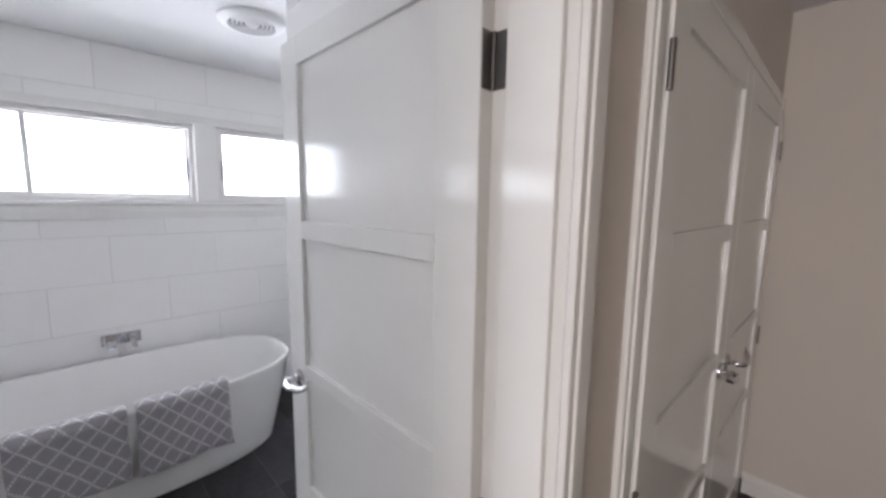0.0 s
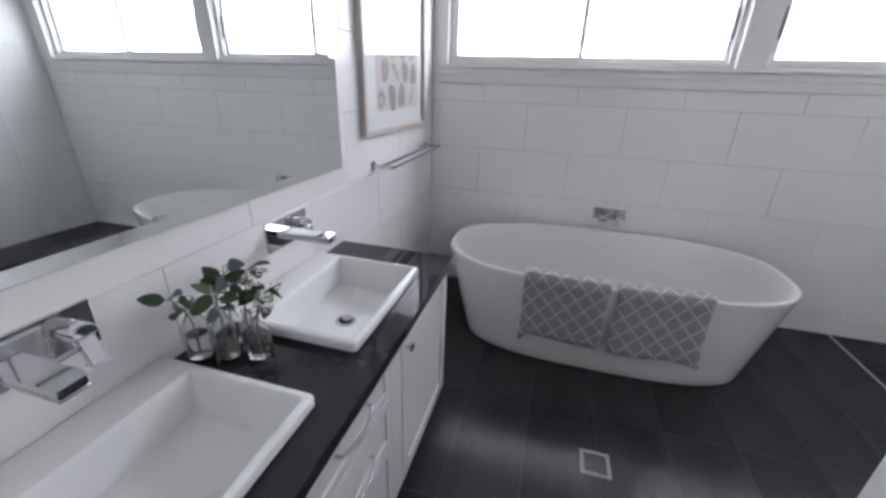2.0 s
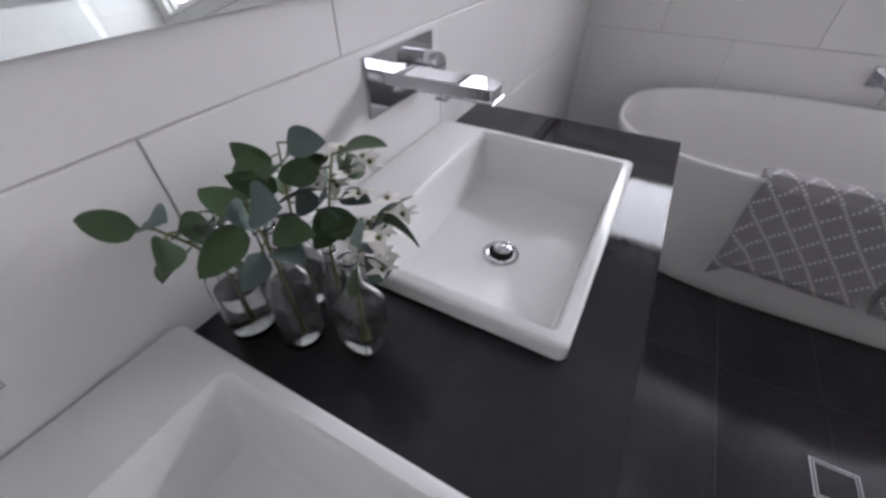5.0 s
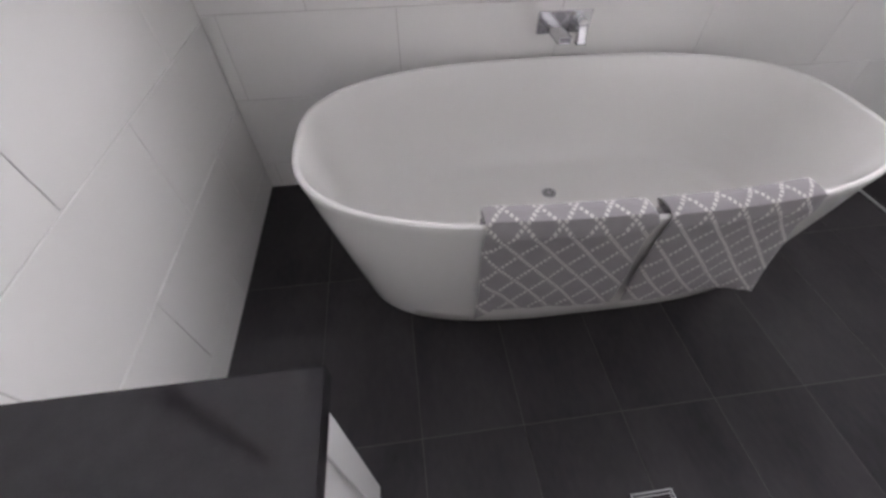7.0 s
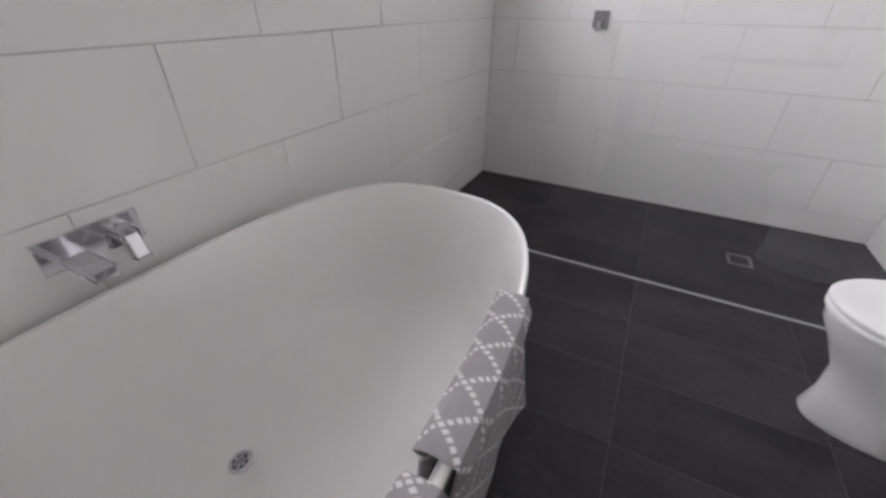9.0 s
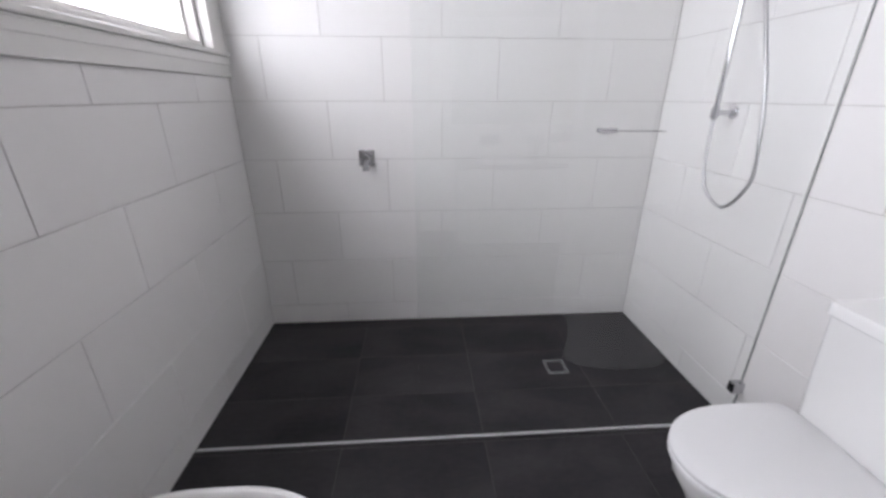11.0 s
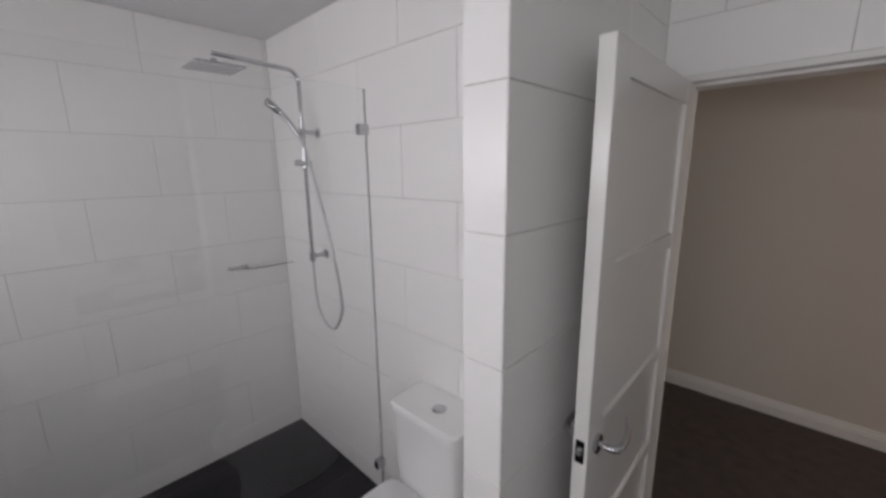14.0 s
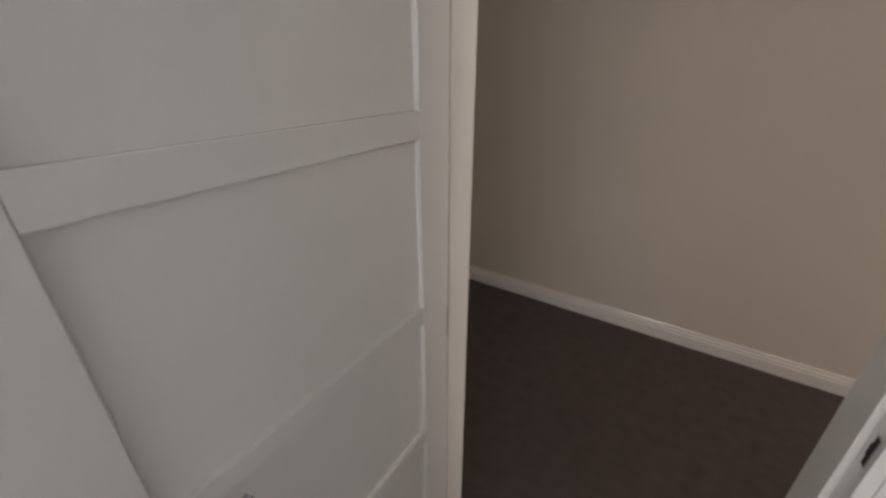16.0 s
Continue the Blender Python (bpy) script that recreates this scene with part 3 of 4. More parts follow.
B1, B2 = (-2.008, -1.514), (-2.7, -2.19)     # basins, from near to far end
BX0, BX1, BZ = 0.004, 0.43, 0.812


def basin(y0, y1, group="vanity basins"):
    """Rectangular semi-inset basin: raised rim, wide tap ledge, sloping bowl and waste."""
    b = thing("basin", ((BX0 + BX1) / 2, (y0 + y1) / 2, VZ), "white ceramic rectangular basin set in the black worktop", "basin", group)
    bm = bmesh.new()

    def ring(x0, x1, a0, a1, z, r):
        pts = []
        for cx, cy, s in ((x1 - r, a1 - r, 0), (x0 + r, a1 - r, 1), (x0 + r, a0 + r, 2), (x1 - r, a0 + r, 3)):
            for k in range(5):
                a = (s + k / 4) * math.pi / 2
                pts.append(bm.verts.new((cx + r * math.cos(a), cy + r * math.sin(a), z)))
        return pts
    ix0, ix1, iy0, iy1 = BX0 + 0.108, BX1 - 0.02, y0 + 0.022, y1 - 0.02
    rs = [ring(BX0 + 0.02, BX1 - 0.02, y0 + 0.02, y1 - 0.02, 0.682, 0.02), ring(BX0 + 0.012, BX1 - 0.012, y0 + 0.012, y1 - 0.012, VZ - 0.03, 0.016), ring(BX0 + 0.004, BX1 - 0.004, y0 + 0.004, y1 - 0.004, VZ + 0.001, 0.012),
          ring(BX0, BX1, y0, y1, VZ + 0.006, 0.012), ring(BX0, BX1, y0, y1, BZ - 0.006, 0.012), ring(BX0 + 0.002, BX1 - 0.002, y0 + 0.002, y1 - 0.002, BZ - 0.002, 0.012),
          ring(BX0 + 0.006, BX1 - 0.006, y0 + 0.006, y1 - 0.006, BZ, 0.012),
          ring(ix0 - 0.003, ix1 + 0.003, iy0 - 0.003, iy1 + 0.003, BZ, 0.012), ring(ix0, ix1, iy0, iy1, BZ - 0.003, 0.011), ring(ix0 + 0.003, ix1 - 0.002, iy0 + 0.003, iy1 - 0.004, BZ - 0.02, 0.012),
          ring(ix0 + 0.016, ix1 - 0.008, iy0 + 0.014, iy1 - 0.022, BZ - 0.094, 0.014), ring(ix0 + 0.019, ix1 - 0.011, iy0 + 0.017, iy1 - 0.026, BZ - 0.101, 0.016),
          ring(ix0 + 0.027, ix1 - 0.018, iy0 + 0.025, iy1 - 0.034, BZ - 0.105, 0.02)]
    for a, c in zip(rs, rs[1:]):
        for k in range(len(a)):
            j = (k + 1) % len(a)
            bm.faces.new((a[k], a[j], c[j], c[k]))
    bm.faces.new(rs[0][::-1])
    dx, dy = 0.264, (y0 + y1) / 2 - 0.012
    cv = bm.verts.new((dx, dy, BZ - 0.112))
    for k in range(len(rs[-1])):
        bm.faces.new((rs[-1][k], rs[-1][(k + 1) % len(rs[-1])], cv))
    part("bowl", bm, CERAMIC, b, smooth=True)
    z = BZ - 0.1085
    w = part("waste", lathe([(0.0, z - 0.006), (0.0225, z - 0.006), (0.023, z + 0.0015), (0.028, z + 0.0035), (0.0315, z + 0.003), (0.0335, z + 0.0005), (0.0335, z - 0.008)], (dx, dy, 0), 28), CHROME, b, "chrome pop-up waste ring", smooth=True)
    # black disc over the ring stands for the shade under the plug
    part("gap_shade", lathe([(0, z + 0.001), (0.0228, z + 0.001), (0.0228, z - 0.002)], (dx, dy, 0), 24), OPENING_SHADE, w)
    part("plug", lathe([(0.0, z + 0.011), (0.012, z + 0.0115), (0.0158, z + 0.0095), (0.0165, z + 0.0075), (0.0155, z + 0.0065), (0.007, z + 0.006), (0.007, z - 0.004)], (dx + 0.001, dy + 0.004, 0), 24), CHROME, w, smooth=True)
    return b


basin(*B1)
basin(*B2)


def slab_with_holes(xs, ys, z0, z1, solid):
    """A slab on a grid of cuts, with the cells left out for which solid(i, j) is false."""
    bm = bmesh.new()
    vs = {}

    def v(i, j, k):
        if (i, j, k) not in vs:
            vs[i, j, k] = bm.verts.new((xs[i], ys[j], (z0, z1)[k]))
        return vs[i, j, k]
    ok = {(i, j) for i in range(len(xs) - 1) for j in range(len(ys) - 1) if solid(i, j)}
    for i, j in ok:
        bm.faces.new((v(i, j, 1), v(i + 1, j, 1), v(i + 1, j + 1, 1), v(i, j + 1, 1)))
        bm.faces.new((v(i, j + 1, 0), v(i + 1, j + 1, 0), v(i + 1, j, 0), v(i, j, 0)))
        for di, dj, a, b in ((-1, 0, (i, j + 1), (i, j)), (1, 0, (i + 1, j), (i + 1, j + 1)), (0, -1, (i, j), (i + 1, j)), (0, 1, (i + 1, j + 1), (i, j + 1))):
            if (i + di, j + dj) not in ok:
                bm.faces.new((v(*a, 0), v(*b, 0), v(*b, 1), v(*a, 1)))
    return bm


top = slab_with_holes((0.0015, BX0 + 0.008, BX1 - 0.008, VX), (VY0, B2[0] + 0.006, B2[1] - 0.006, B1[0] + 0.006, B1[1] - 0.006, VY1), VZ - 0.035, VZ, lambda i, j: not (i == 1 and j in (1, 3)))
sharp = [e for e in top.edges if len(e.link_faces) == 2 and e.calc_face_angle(0) > 0.5]
bmesh.ops.bevel(top, geom=sharp, offset=0.0018, segments=2, affect="EDGES", profile=0.5)
tagged(link_mesh("worktop", top, STONE), "polished black stone worktop with two basin cut-outs", "worktop")

van = thing("vanity_unit", (0.25, (VY0 + VY1) / 2, 0), "white painted shaker vanity unit with doors and drawers", "vanity")
part("carcass", boxes((0.002, 0.47, VY1 - 0.025, VY1 - 0.008, 0.09, VZ - 0.036), (0.002, 0.47, VY0, VY0 + 0.017, 0.09, VZ - 0.036), (0.002, 0.47, VY0 + 0.017, VY1 - 0.025, 0.09, 0.107), (0.002, 0.012, VY0 + 0.017, VY1 - 0.025, 0.107, VZ - 0.036), (0.455, 0.47, VY0 + 0.017, VY1 - 0.025, 0.107, VZ - 0.036)), CABINET, van)
part("kickboard", boxes((0.405, 0.42, VY0, VY1 - 0.015, 0, 0.09)), CABINET, van)
part("plinth_side", boxes((0.01, 0.405, VY1 - 0.03, VY1 - 0.015, 0, 0.09)), CABINET, van)


def shaker(y0, y1, z0, z1, name):
    """A framed cabinet front with a recessed middle."""
    x, f = 0.472, 0.055 if name == "door" else 0.036
    bs = [(x, x + 0.018, y0, y0 + f, z0, z1), (x, x + 0.018, y1 - f, y1, z0, z1), (x, x + 0.0178, y0 + f, y1 - f, z0, z0 + f), (x, x + 0.0178, y0 + f, y1 - f, z1 - f, z1)]
    d = part(name, boxes(*bs, bevel=0.0025), CABINET, van)
    part("panel", boxes((x + 0.001, x + 0.011, y0 + f - 0.003, y1 - f + 0.003, z0 + f - 0.003, z1 - f + 0.003)), CABINET, d)
    return d


def knob(d, y, z):
    k = part("knob", tube([(0.488, y, z), (0.505, y, z)], 0.005, 10), CHROME, d, "small chrome knob", smooth=True)
    part("knob_head", boxes((0.504, 0.516, y - 0.014, y + 0.014, z - 0.009, z + 0.009), bevel=0.003), CHROME, k)


def bow(d, y, z):
    pts = bezier([(0.488, y - 0.078, z), (0.503, y - 0.073, z), (0.515, y - 0.03, z), (0.518, y, z), (0.515, y + 0.03, z), (0.503, y + 0.073, z), (0.488, y + 0.078, z)], 6)
    part("handle", tube(pts, 0.005, 10), CHROME, d, "chrome bow handle", smooth=True)


ZT = VZ - 0.045
d1 = shaker(-1.84, VY1 - 0.01, 0.1, ZT, "door")
knob(d1, -1.808, 0.677)
part("filler", boxes((0.472, 0.4885, -1.925, -1.844, 0.1, ZT), bevel=0.002), CABINET, van)
for z0, z1, hz in ((0.1, 0.406, 0.31), (0.41, 0.591, 0.5), (0.595, ZT, 0.685)):
    dr = shaker(-2.33, -1.929, z0, z1, "drawer")
    bow(dr, -2.15, hz)
d2 = shaker(VY0 + 0.01, -2.334, 0.1, ZT, "door")
knob(d2, -2.395, 0.682)

wall_mixer("basin_tap", "chrome wall-mounted basin spout and mixer on plate", 0.0, -1.675, 0.96, (0, 1, 0), (1, 0, 0), 0.215, 0.215, 0.098, lift=0.016, group="basin taps")
wall_mixer("basin_tap", "chrome wall-mounted basin spout and mixer on plate", 0.0, -2.397, 0.98, (0, 1, 0), (1, 0, 0), 0.205, 0.2, 0.096, lift=0.016, group="basin taps")

# mirror; its edge is raised, not cut back, to imitate a bevel's bright reflections
MY0, MY1, MZ0, MZ1 = -2.79, -1.287, 1.105, 2.02
mir = thing("mirror", (0.0, (MY0 + MY1) / 2, MZ0), "large frameless wall mirror above the black worktop", "mirror")
bm = bmesh.new()
e = 0.028
q = [[bm.verts.new(p) for p in pts] for pts in (
    [(0.001, MY0, MZ0), (0.001, MY1, MZ0), (0.001, MY1, MZ1), (0.001, MY0, MZ1)],
    [(0.0108, MY0, MZ0), (0.0108, MY1, MZ0), (0.0108, MY1, MZ1), (0.0108, MY0, MZ1)],
    [(0.0065, MY0 + e, MZ0 + e), (0.0065, MY1 - e, MZ0 + e), (0.0065, MY1 - e, MZ1 - e), (0.0065, MY0 + e, MZ1 - e)])]
for a, b in zip(q, q[1:]):
    for k in range(4):
        bm.faces.new((a[k], a[(k + 1) % 4], b[(k + 1) % 4], b[k]))
bm.faces.new(q[0][::-1])
bm.faces.new(q[2])
part("glass", bm, MIRROR, mir)

# framed print
PY0, PY1, PZ0, PZ1 = -1.09, -0.262, 1.206, 2.01
pic = thing("framed_picture", (0.0, (PY0 + PY1) / 2, PZ0), "pale timber framed print of brown pebbles and leaves", "picture")
fw = 0.022
part("frame", boxes((0.001, 0.03, PY0, PY0 + fw, PZ0, PZ1), (0.001, 0.03, PY1 - fw, PY1, PZ0, PZ1), (0.001, 0.0298, PY0 + fw, PY1 - fw, PZ0, PZ0 + fw), (0.001, 0.0298, PY0 + fw, PY1 - fw, PZ1 - fw, PZ1), bevel=0.002), FRAME_WOOD, pic)
paper = part("mount", boxes((0.004, 0.012, PY0 + fw, PY1 - fw, PZ0 + fw, PZ1 - fw)), PAPER, pic, "white paper mount")
TONES = [material("print_tone", c, 0.9, var=0.2, scale=60) for c in ((0.34, 0.27, 0.23), (0.44, 0.37, 0.33), (0.27, 0.25, 0.25), (0.55, 0.49, 0.45))]
prng = random.Random(4)
part("print", boxes((0.0118, 0.0124, PY0 + 0.15, PY1 - 0.1, PZ0 + 0.1, PZ1 - 0.1)), material("print_ground", (0.6, 0.57, 0.55), 0.9, var=0.05, scale=20), paper)
cols, rows = 4, 5
for i in range(cols):
    for j in range(rows):
        y = PY0 + 0.16 + (i + 0.5 + (0.2 if j % 2 else -0.05) + prng.uniform(-0.1, 0.1)) * (PY1 - PY0 - 0.3) / cols
        z = PZ0 + 0.11 + (j + 0.5 + prng.uniform(-0.1, 0.1)) * (PZ1 - PZ0 - 0.22) / rows
        leafy = (i + 2 * j) % 5 == 3
        ry, rz, rot = (0.018, 0.058, prng.uniform(-1.2, 1.2)) if leafy else (prng.uniform(0.045, 0.058), prng.uniform(0.05, 0.066), prng.uniform(-0.5, 0.5))
        bm = bmesh.new()
        for ring_k, shrink in ((0, 1.0), (1, 0.72), (2, 0.42)):
            vs = []
            for k in range(16):
                a = 2 * math.pi * k / 16
                wob = (1 + 0.1 * math.sin(3 * a + i)) * shrink
                dy, dz = ry * wob * math.cos(a), rz * wob * math.sin(a) - (1 - shrink) * rz * 0.3
                vs.append(bm.verts.new((0.0128 + 0.0003 * ring_k, y + dy * math.cos(rot) - dz * math.sin(rot), z + dy * math.sin(rot) + dz * math.cos(rot))))
            bm.faces.new(vs).material_index = ring_k % 2
        stone = part("leaf_shape" if leafy else "pebble_shape", bm, TONES[2] if leafy else TONES[prng.randrange(4)], paper)
        stone.data.materials.append(TONES[3] if leafy else TONES[prng.randrange(4)])
picture_glass = part("glazing", boxes((0.016, 0.018, PY0 + fw - 0.002, PY1 - fw + 0.002, PZ0 + fw - 0.002, PZ1 - fw + 0.002)), GLASS, pic)
picture_glass.visible_shadow = False

# double towel rail
tr = thing("towel_rail", (0.0, -0.53, 1.055), "chrome double towel rail on the tiled wall", "towel rail")
for x, z in ((0.055, 1.06), (0.105, 1.052)):
    part("bar", boxes((x - 0.006, x + 0.006, -0.995, -0.16, z - 0.006, z + 0.006), bevel=0.002), CHROME, tr)
for y in (-0.98, -0.18):
    part("bracket", boxes((0.0, 0.115, y - 0.012, y + 0.012, 1.048, 1.064), (0.0, 0.006, y - 0.022, y + 0.022, 1.034, 1.078), bevel=0.002), CHROME, tr)

# ---- floor fittings ----


def grate(x, y, s=0.055):
    g = thing("floor_waste", (x, y, 0), "square tile-insert floor waste with steel rim", "floor drain", group="floor wastes")
    for nm, o, i in (("rim", s, s - 0.0035), ("inner_rim", s - 0.009, s - 0.0115)):
        part(nm, boxes((x - o, x + o, y - o, y - i, -0.003, 0.003), (x - o, x + o, y + i, y + o, -0.003, 0.003), (x - o, x - i, y - i, y + i, -0.003, 0.003), (x + i, x + o, y - i, y + i, -0.003, 0.003)), RIM, g)
    # dark slab coloured as the shade between rim and insert
    part("slot", boxes((x - s + 0.0035, x + s - 0.0035, y - s + 0.0035, y + s - 0.0035, -0.003, 0.0008)), OPENING_SHADE, g)
    part("insert", boxes((x - s + 0.0118, x + s - 0.0118, y - s + 0.0118, y + s - 0.0118, -0.003, 0.002), bevel=0.0006, seg=1), FLOOR_TILE, g)


grate(1.195, -1.466, 0.058)
grate(3.177, -1.664)
tagged(link_mesh("threshold_strip", boxes((2.738, 2.752, D + 0.002, -0.002, -0.003, 0.0035), bevel=0.0008, seg=1), STEEL), "thin aluminium strip marking the shower floor", "floor strip")

# ---- shower ----
screen = thing("shower_screen", (2.745, -1.6, 0), "frameless clear glass shower screen with chrome clamps", "shower screen")
sg = part("pane", boxes((2.742, 2.748, D + 0.012, -0.93, 0.012, 2.115), bevel=0.001, seg=1), SCREEN, screen)
sg.visible_shadow = False
part("edge_seal", boxes((2.7435, 2.7465, D + 0.0035, D + 0.0065, 0.012, 2.115)), GLASS_EDGE, screen, "thin grey edge of the glass")
for z in (0.205, 1.94):
    part("clamp", boxes((2.727, 2.763, D, D + 0.05, z - 0.024, z + 0.024), bevel=0.002), CHROME, screen, "chrome glass clamp")

SX, SY = 3.185, D + 0.085
sh = thing("shower_set", (SX, D, 1.25), "chrome shower column with rain head and hand shower", "shower")
pts = [(SX, SY, 1.27), (SX, SY, 2.2)] + [(SX, SY + 0.05 * (1 - math.cos(a)), 2.2 + 0.05 * math.sin(a)) for a in (0.4, 0.8, 1.2, 1.57)] + [(SX, SY + 0.385, 2.262)]
part("riser", tube(pts, 0.0105, 14), CHROME, sh, smooth=True)
for z in (1.3, 1.955):
    br = part("bracket", tube([(SX, D, z), (SX, SY + 0.012, z)], 0.012, 14), CHROME, sh, smooth=True)
    part("rosette", tube([(SX, D, z), (SX, D + 0.008, z), (SX, D + 0.01, z)], [0.026, 0.026, 0.022], 20), CHROME, br, smooth=True)
    part("collar", tube([(SX, SY, z - 0.022), (SX, SY, z + 0.022)], 0.0165, 16), CHROME, br, smooth=True)
hd = part("rain_head", boxes((SX - 0.1, SX + 0.1, SY + 0.28, SY + 0.48, 2.2, 2.209), bevel=0.003), CHROME, sh, "flat square rain shower head")
part("ball_joint", lathe([(0, 2.245), (0.012, 2.24), (0.016, 2.225), (0.024, 2.209), (0, 2.209)], (SX, SY + 0.38, 0), 18), CHROME, hd, smooth=True)
nz = boxes(*[(SX - 0.085 + 0.0243 * i - 0.003, SX - 0.085 + 0.0243 * i + 0.003, SY + 0.295 + 0.0243 * j - 0.003, SY + 0.295 + 0.0243 * j + 0.003, 2.1985, 2.2005) for i in range(8) for j in range(8)])
tagged(part("nozzles", nz, RUBBER, hd), kind="stuff")
slider = part("slider", tube([(SX, SY - 0.035, 1.8), (SX, SY - 0.03, 1.8), (SX, SY + 0.05, 1.8), (SX, SY + 0.054, 1.8)], [0.013, 0.0165, 0.0165, 0.013], 16), CHROME, sh, "chrome slider knob", smooth=True)
part("collar", tube([(SX, SY, 1.778), (SX, SY, 1.822)], 0.016, 16), CHROME, slider, smooth=True)
hs = part("hand_shower", tube(bezier([(SX + 0.0, SY + 0.025, 1.935), (SX + 0.022, SY + 0.05, 1.995), (SX + 0.055, SY + 0.092, 2.06)], 6), [0.0105 + 0.0003 * k for k in range(13)], 14), CHROME, sh, smooth=True)
part("spray_head", tube([(SX + 0.05, SY + 0.086, 2.05), (SX + 0.053, SY + 0.09, 2.054), (SX + 0.082, SY + 0.135, 2.1), (SX + 0.084, SY + 0.138, 2.102)], [0.014, 0.018, 0.02, 0.017], 16), CHROME, hs, smooth=True)


def spline(pts, n=8):
    """A smooth curve that passes through all its points."""
    vs = [Vector(p) for p in pts]
    vs = [vs[0]] + vs + [vs[-1]]
    out = []
    for a, b, c, d in zip(vs, vs[1:], vs[2:], vs[3:]):
        for k in range(n):
            t = k / n
            out.append(0.5 * (2 * b + (c - a) * t + (2 * a - 5 * b + 4 * c - d) * t * t + (3 * b - a - 3 * c + d) * t ** 3))
    return out + [vs[-1]]


hose = spline([(SX - 0.005, SY + 0.03, 1.93), (SX - 0.085, SY + 0.035, 1.86), (SX - 0.185, SY + 0.03, 1.6), (SX - 0.262, SY + 0.03, 1.38), (SX - 0.3, SY + 0.02, 1.13), (SX - 0.285, SY + 0.02, 1.03), (SX - 0.195, SY + 0.02, 0.935), (SX - 0.075, SY + 0.015, 0.98), (SX - 0.015, SY + 0.005, 1.1), (SX, SY, 1.28)], 12)
part("hose", tube(hose, [0.0068 + (0.0007 if k % 2 else 0) for k in range(len(hose))], 10), STEEL, sh, "ribbed chrome hose", smooth=True)

shelf = thing("corner_shelf", (W - 0.1, D + 0.1, 1.19), "clear glass corner shelf on a chrome clip", "shelf")
bm = bmesh.new()
prof = [(0, 0)] + [(0.11 * math.cos(a), 0.36 * math.sin(a)) for a in (k * math.pi / 20 for k in range(11))]
lo = [bm.verts.new((W - 0.001 - x, D + 0.001 + y, 1.186)) for x, y in prof]
hi = [bm.verts.new((W - 0.001 - x, D + 0.001 + y, 1.19)) for x, y in prof]
bm.faces.new(lo)
bm.faces.new(hi[::-1])
for i in range(len(prof)):
    j = (i + 1) % len(prof)
    bm.faces.new((lo[i], hi[i], hi[j], lo[j]))
gs = part("glass", bm, THIN_GLASS, shelf)
gs.visible_shadow = False
part("clip", boxes((W - 0.03, W, -2.058, -1.95, 1.178, 1.2), bevel=0.004), CHROME, shelf, "chrome shelf clip")

# ---- toilet ----
QX, CQ = 2.236, 2.212                    # middles of the pan and of the cistern
toilet = thing("toilet", (QX, -2.0, 0), "white ceramic close-coupled toilet, lid closed", "toilet")


def oval(yb, yf, w, z, seg=40, square=3.0):
    """Plan of a pan: flat back at yb, round front at yf."""
    pts = []
    for k in range(seg):
        a = 2 * math.pi * k / seg
        c, s = math.cos(a), math.sin(a)
        n = square if s < 0 else 2.1
        pts.append((QX + w / 2 * math.copysign(abs(c) ** (2 / n), c), (yb + (yf - yb) * 0.42) + ((yf - yb) * 0.58 * abs(s) ** (2 / n) if s > 0 else -(yf - yb) * 0.42 * abs(s) ** (2 / n)), z))
    return pts


def loft(rings, cap=True):
    bm = bmesh.new()
    rs = [[bm.verts.new(p) for p in r] for r in rings]
    for a, b in zip(rs, rs[1:]):
        for k in range(len(a)):
            j = (k + 1) % len(a)
            bm.faces.new((a[k], a[j], b[j], b[k]))
    if cap:
        bm.faces.new(rs[0][::-1])
        bm.faces.new(rs[-1])
    return bm


part("pan", loft([oval(-2.3, -1.74, 0.235, 0.0), oval(-2.3, -1.73, 0.245, 0.02), oval(-2.3, -1.745, 0.225, 0.1), oval(-2.3, -1.74, 0.24, 0.2), oval(-2.3, -1.69, 0.31, 0.3), oval(-2.3, -1.655, 0.352, 0.36), oval(-2.3, -1.65, 0.358, 0.395)]), CERAMIC, toilet, smooth=True)
part("seat", loft([oval(-2.115, -1.647, 0.36, 0.397, square=7), oval(-2.115, -1.643, 0.368, 0.401, square=7), oval(-2.115, -1.643, 0.368, 0.412, square=7), oval(-2.115, -1.647, 0.36, 0.416, square=7)]), PLASTIC, toilet, smooth=True)
part("lid", loft([oval(-2.118, -1.646, 0.362, 0.418, square=7), oval(-2.118, -1.641, 0.37, 0.422, square=7), oval(-2.118, -1.641, 0.37, 0.434, square=7), oval(-2.118, -1.647, 0.36, 0.44, square=7), oval(-2.115, -1.665, 0.33, 0.4425, square=7)]), PLASTIC, toilet, "white closed toilet lid", smooth=True)


def rrect(x0, x1, y0, y1, z, r=0.03):
    pts = []
    for cx, cy, s in ((x1 - r, y1 - r, 0), (x0 + r, y1 - r, 1), (x0 + 0.006, y0 + 0.006, 2), (x1 - 0.006, y0 + 0.006, 3)):
        rr = r if s < 2 else 0.006
        for k in range(6):
            a = (s + k / 5) * math.pi / 2
            pts.append((cx + rr * math.cos(a), cy + rr * math.sin(a), z))
    return pts


yb = D + 0.002
part("cistern", loft([rrect(CQ - 0.165, CQ + 0.165, yb, -2.128, 0.396), rrect(CQ - 0.172, CQ + 0.172, yb, -2.122, 0.42), rrect(CQ - 0.178, CQ + 0.178, yb, -2.112, 0.6), rrect(CQ - 0.182, CQ + 0.182, yb, -2.105, 0.785)]), CERAMIC, toilet, smooth=True)
